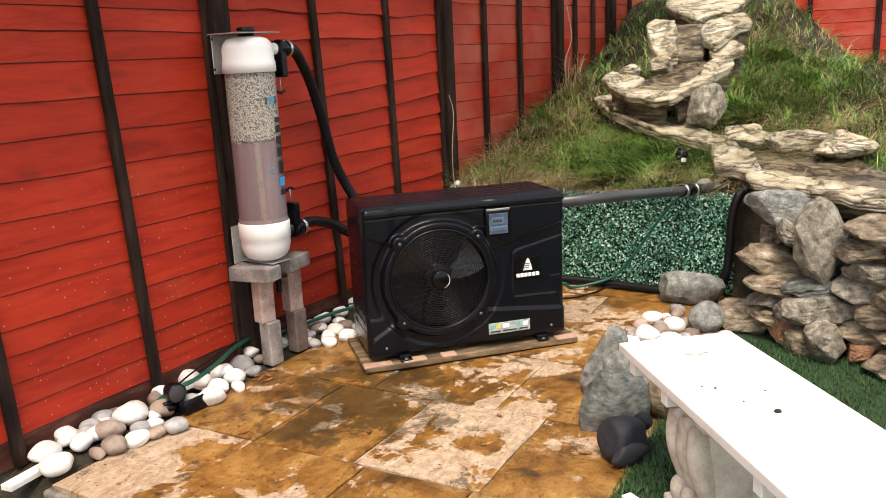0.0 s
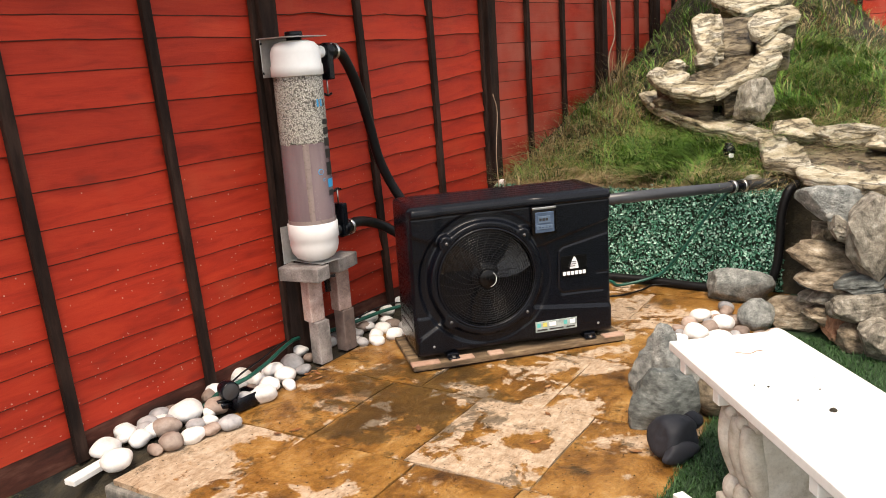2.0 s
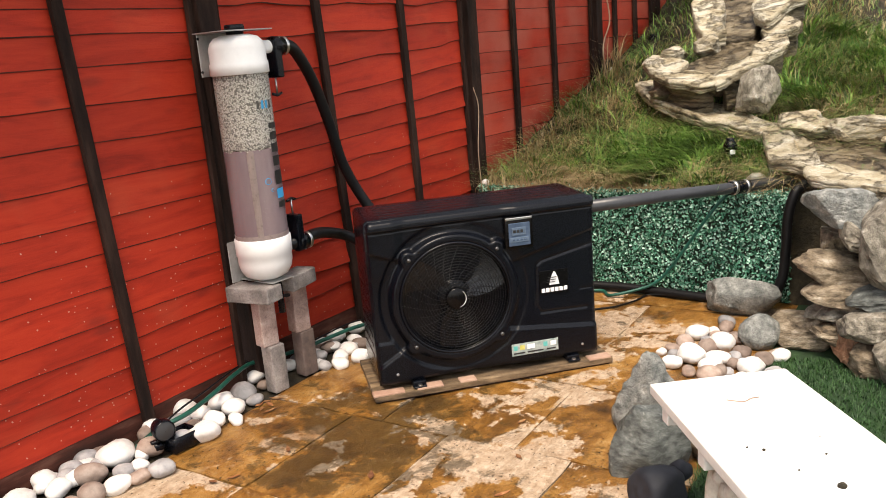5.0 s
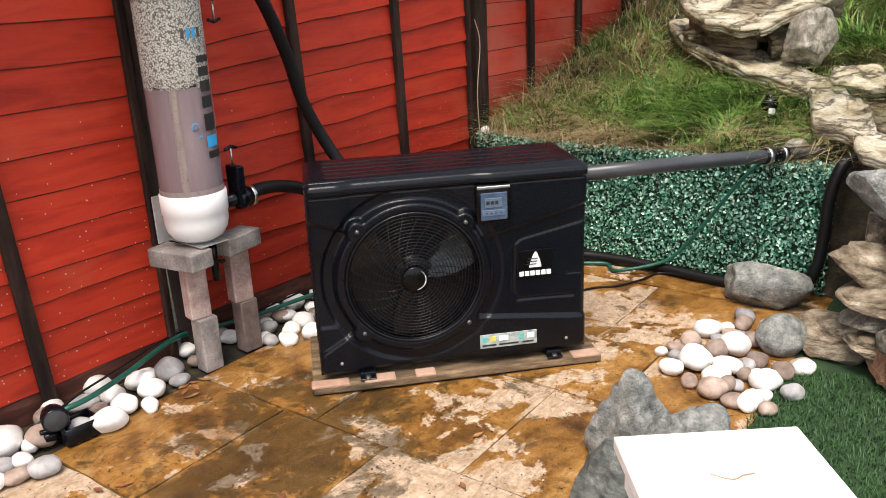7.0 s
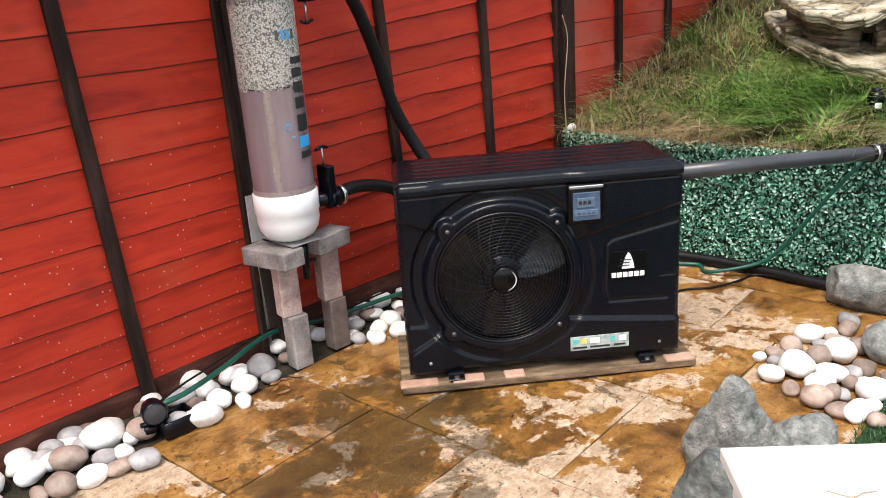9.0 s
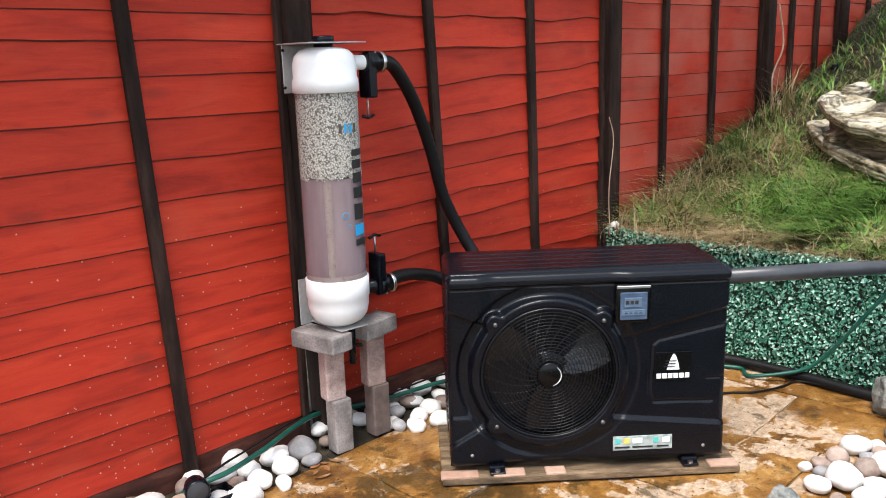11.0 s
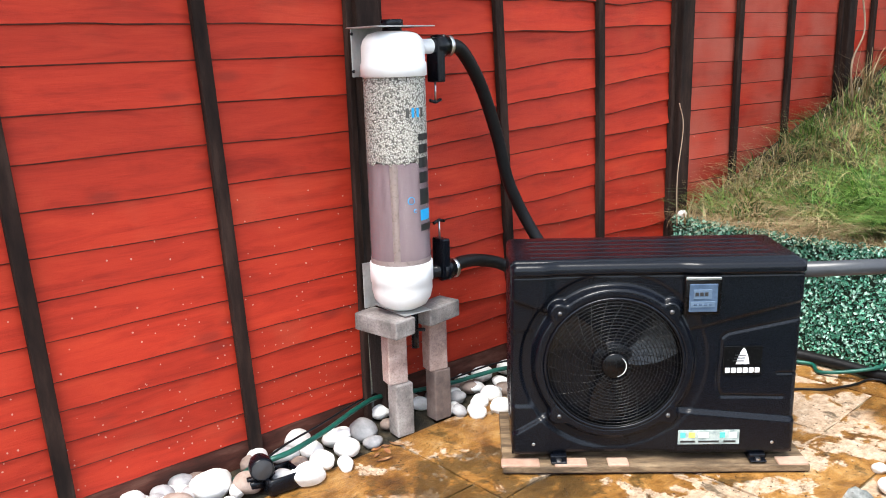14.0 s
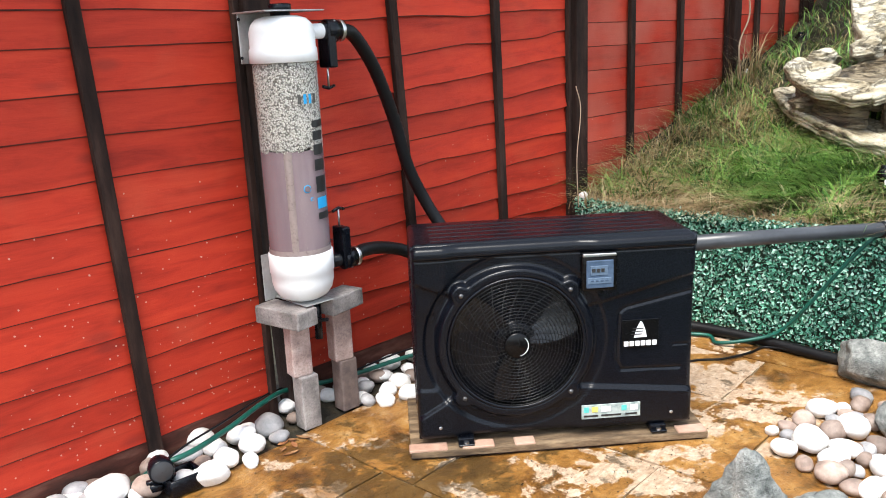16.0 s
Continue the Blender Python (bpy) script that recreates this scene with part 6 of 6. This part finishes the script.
for x, y, r in seat_spots:
    p = bench.matrix_basis @ Vector((x, y, 0.4305))
    solo("soil_crumb", rock(r * 1.5, r, r * 0.5, int(1000 * x), 4, 0.1, 2), SOIL, "dark soil crumb on the white bench seat", "soil crumb", "soil crumbs", m=pose(p.x, p.y, p.z, 0, 0, 40))
p0, p1 = bench.matrix_basis @ Vector((0.15, -0.155, 0.432)), bench.matrix_basis @ Vector((0.235, -0.16, 0.432))
solo("dry_twig", sweep(spline([p0, p0.lerp(p1, 0.4) + Vector((0, -0.018, 0)), p0.lerp(p1, 0.7) + Vector((0, -0.008, 0.002)), p1], 6), 0.0013, 6), STRAWSTEM, "thin dry twig on the white bench seat", "twig")

# ---- ornament and timber on the turf ----
v1, f1 = rock(0.092, 0.085, 0.080, 77, 7, 0.05, 4, 0.84)
v1 = [Vector((v.x, v.y, v.z + 0.066)) for v in v1]
v2, f2 = rock(0.036, 0.034, 0.034, 79, 5, 0.05, 3, 0.85)
v2 = [v + Vector((0.098, 0.030, 0.095)) for v in v2]
v3, f3 = rock(0.075, 0.022, 0.040, 83, 5, 0.05, 3, 0.85)
v3 = [v + Vector((-0.02, -0.066, 0.040)) for v in v3]
solo("garden_ornament", join((v1, f1), (v2, f2), (v3, f3)), MATTE, "dark rounded garden ornament against the slate rock", "ornament", m=pose(0.480, -1.095, 0.0, 0, 0, 5))


def timber(a, b, w, h, label):
    d = Vector(b) - Vector(a)
    ob = solo("white_timber", rbox(d.length, w, h, 0.003, 2, (d.length / 2, 0, h / 2)), BENCHW, label, "timber", "white timbers", smooth=False)
    ob.matrix_basis = pose(a[0], a[1], a[2], 0, 0, math.degrees(math.atan2(d.y, d.x)))


timber((0.335, -1.375, 0.012), (0.44, -2.02, 0.012), 0.036, 0.026, "white painted timber strip lying on the turf")
timber((0.50, -1.70, 0.012), (0.50, -2.2, 0.012), 0.036, 0.026, "short white timber strip on the turf under the bench")
timber((-1.54, -0.53, -0.01), (-1.43, -0.40, 0.02), 0.05, 0.022, "white plastic strip among the cobbles at the fence foot")


# ---- overhanging shrub, stems and fallen leaves ----
def lobed_leaf(size, seed):
    """A hand-shaped leaf of five pointed lobes, folded along each midrib."""
    rg = random.Random(seed)
    verts, faces = [], []
    for k in range(5):
        a = radians(-72 + 36 * k + rg.uniform(-5, 5))
        ln = size * (1.0 - 0.12 * abs(k - 2)) * rg.uniform(0.9, 1.1)
        dx, dy = math.sin(a), math.cos(a)
        o = len(verts)
        droop = -0.35 * ln
        for t, w in ((0.0, 0.03), (0.35, 0.14), (0.65, 0.16), (0.85, 0.08), (1.0, 0.004)):
            c = Vector((dx * ln * t, dy * ln * t, droop * t * t))
            s = Vector((dy, -dx, 0)) * (w * ln)
            verts += [c - s + Vector((0, 0, 0.05 * ln * (w > 0.05))), c, c + s + Vector((0, 0, 0.05 * ln * (w > 0.05)))]
        for j in range(4):
            for i in range(2):
                faces.append([o + 3 * j + i, o + 3 * j + i + 1, o + 3 * j + i + 4, o + 3 * j + i + 3])
    n = len(verts)
    verts += [v - Vector((0, 0, 0.0012)) for v in verts]
    faces += [[i + n for i in f[::-1]] for f in faces]
    return verts, faces


leaf_meshes = [mesh_of("leaf", *lobed_leaf(0.12, k), LEAF) for k in range(4)]


def shrub(u0, u1, count, seed, z_low, label, hang=0):
    rg = random.Random(seed)
    base = F((u0 + u1) / 2, 1.15, -0.13)
    ob = thing("shrub", label, "shrub", (base.x, base.y, base.z))
    for k in range(4):
        uu = u0 + (u1 - u0) * (k + 0.5) / 4
        part("stem", sweep(spline([base, F(uu, 1.15, 1.2), F(uu, 1.02, 2.05), F(uu + 0.05, 0.72, 2.12)], 6), lambda t: 0.018 * (1 - 0.7 * t), 8), BROWN, ob, "", True, True)
    for k in range(count):
        u, d, z = rg.uniform(u0 - 0.3, u1 + 0.3), rg.uniform(0.22, 1.3), rg.uniform(2.12, 2.42)
        if k < hang:
            d, z = rg.uniform(0.60, 0.70), rg.uniform(z_low, 2.10)
        lf = new("leaf", leaf_meshes[k % 4])
        lf.parent = ob
        q = F(u, d, z) - base
        lf.matrix_basis = Matrix.Translation(q) @ Matrix.Rotation(TURN + radians(180) + rg.uniform(-0.9, 0.9), 4, "Z") @ Matrix.Rotation(radians(rg.uniform(-75, -25)), 4, "X") @ Matrix.Scale(rg.uniform(0.8, 1.25), 4)
    return ob


shrub(1.80, 2.75, 240, 5, 1.95, "evergreen shrub with lobed glossy leaves overhanging the fence", 45)
shrub(0.0, 1.6, 260, 7, 2.1, "evergreen shrub spreading over the fence top")
left_shrub = shrub(-2.2, -0.2, 620, 6, 2.0, "evergreen shrub leaves reaching over the fence top", 12)
for k, (u, z) in enumerate(((-0.98, 1.90), (-0.86, 1.96), (-1.12, 1.97))):
    lf = new("leaf", leaf_meshes[k])
    lf.parent = left_shrub
    lf.matrix_basis = left_shrub.matrix_basis.inverted() @ Matrix.Translation(F(u, 0.66, z)) @ Matrix.Rotation(TURN + radians(180) + 0.3 * k, 4, "Z") @ Matrix.Rotation(radians(-70), 4, "X")
shrub(3.1, 4.6, 240, 8, 2.0, "evergreen shrub over the fence beside the bank", 20)
solo("dead_stem", sweep(spline([F(1.62, 0.74, 0.50), F(1.60, 0.735, 0.75), F(1.625, 0.73, 1.0), F(1.60, 0.74, 1.12)], 8), 0.0028, 6), STRAWSTEM, "thin dead stem leaning on the fence post", "stem")
solo("dead_stem", sweep(spline([F(3.30, 0.70, 0.95), F(3.22, 0.70, 1.25), F(3.32, 0.69, 1.45), F(3.26, 0.70, 1.7)], 8), 0.006, 6), STRAWSTEM, "thick dead stem beside the far fence post", "stem")


def curl_leaf(length, width, seed):
    rg = random.Random(seed)
    verts, faces = [], []
    for k in range(7):
        t = k / 6
        w = width * math.sin(math.pi * min(0.97, t + 0.03)) ** 0.8 / 2
        z = 0.25 * length * (t - 0.5) ** 2 * rg.uniform(0.8, 1.4)
        verts += [Vector((length * t, -w, z + 0.25 * w)), Vector((length * t, 0, z)), Vector((length * t, w, z + 0.25 * w))]
    for k in range(6):
        for i in range(2):
            faces.append([3 * k + i, 3 * k + i + 1, 3 * k + i + 4, 3 * k + i + 3])
    n = len(verts)
    return verts + [v - Vector((0, 0, 0.001)) for v in verts], faces + [[i + n for i in f[::-1]] for f in faces]


fallen = [(-0.63, 0.20, 0.004), (-0.66, 0.16, 0.004), (-0.55, -0.30, 0.004), (-0.80, -0.42, 0.004), (-0.72, -0.40, 0.004), (-0.54, -1.16, 0.004), (0.20, -0.62, 0.004), (0.35, -1.02, 0.004), (0.05, -0.85, 0.004),
          (-1.50, -0.66, -0.10), (-1.44, -0.70, -0.11), (-1.56, -0.58, -0.09), (-1.48, -0.74, -0.12), (-0.92, -1.20, -0.10), (-0.78, -1.42, -0.10), (0.62, -0.95, 0.004), (0.28, -0.40, 0.004), (-0.30, -0.60, 0.004)]
drift = random.Random(19)
fallen += [(drift.gauss(-1.50, 0.05), drift.gauss(-0.64, 0.05), drift.uniform(-0.12, -0.09)) for _ in range(16)]
fallen += [(drift.gauss(-0.66, 0.05), drift.gauss(0.17, 0.05), 0.005) for _ in range(7)]
for k, (x, y, z) in enumerate(fallen):
    solo("fallen_leaf", curl_leaf(0.035 + 0.012 * (k % 3), 0.016 + 0.004 * (k % 2), k), DEADLEAF, "curled dead leaf lying on the ground", "leaf", "fallen leaves", m=pose(x, y, z, 4, 3, 47 * k))
weed = thing("weed", "small green broad-leaved weed on the bank by the fence", "weed", tuple(F(2.72, 0.70, 0.80)))
for k in range(7):
    lf = part("leaf", curl_leaf(0.13, 0.045, 40 + k), LEAF, weed)
    lf.matrix_basis = pose(0, 0, 0, 0, -28 - 6 * (k % 3), 51 * k)


def litter():
    rg = random.Random(14)
    verts, faces = [], []
    for _ in range(1700):
        p = P(rg.uniform(-1.33, 1.0), rg.uniform(-0.55, 1.12), 0.004)
        a, ln = rg.uniform(0, 6.28), rg.uniform(0.003, 0.010) if rg.random() < 0.85 else rg.uniform(0.012, 0.03)
        w = 0.0012 if ln > 0.008 else ln * 0.5
        o = len(verts)
        d, s = Vector((math.cos(a), math.sin(a), 0)) * ln / 2, Vector((-math.sin(a), math.cos(a), 0)) * w
        verts += [p - d, p - s + Vector((0, 0, 0.0015)), p + d, p + s + Vector((0, 0, 0.0015))]
        faces.append([o, o + 1, o + 2, o + 3])
    return verts, faces


solo("paving_litter", litter(), SOIL, "dark crumbs and bits of dead grass on the paving", "litter", kind="stuff", smooth=False)
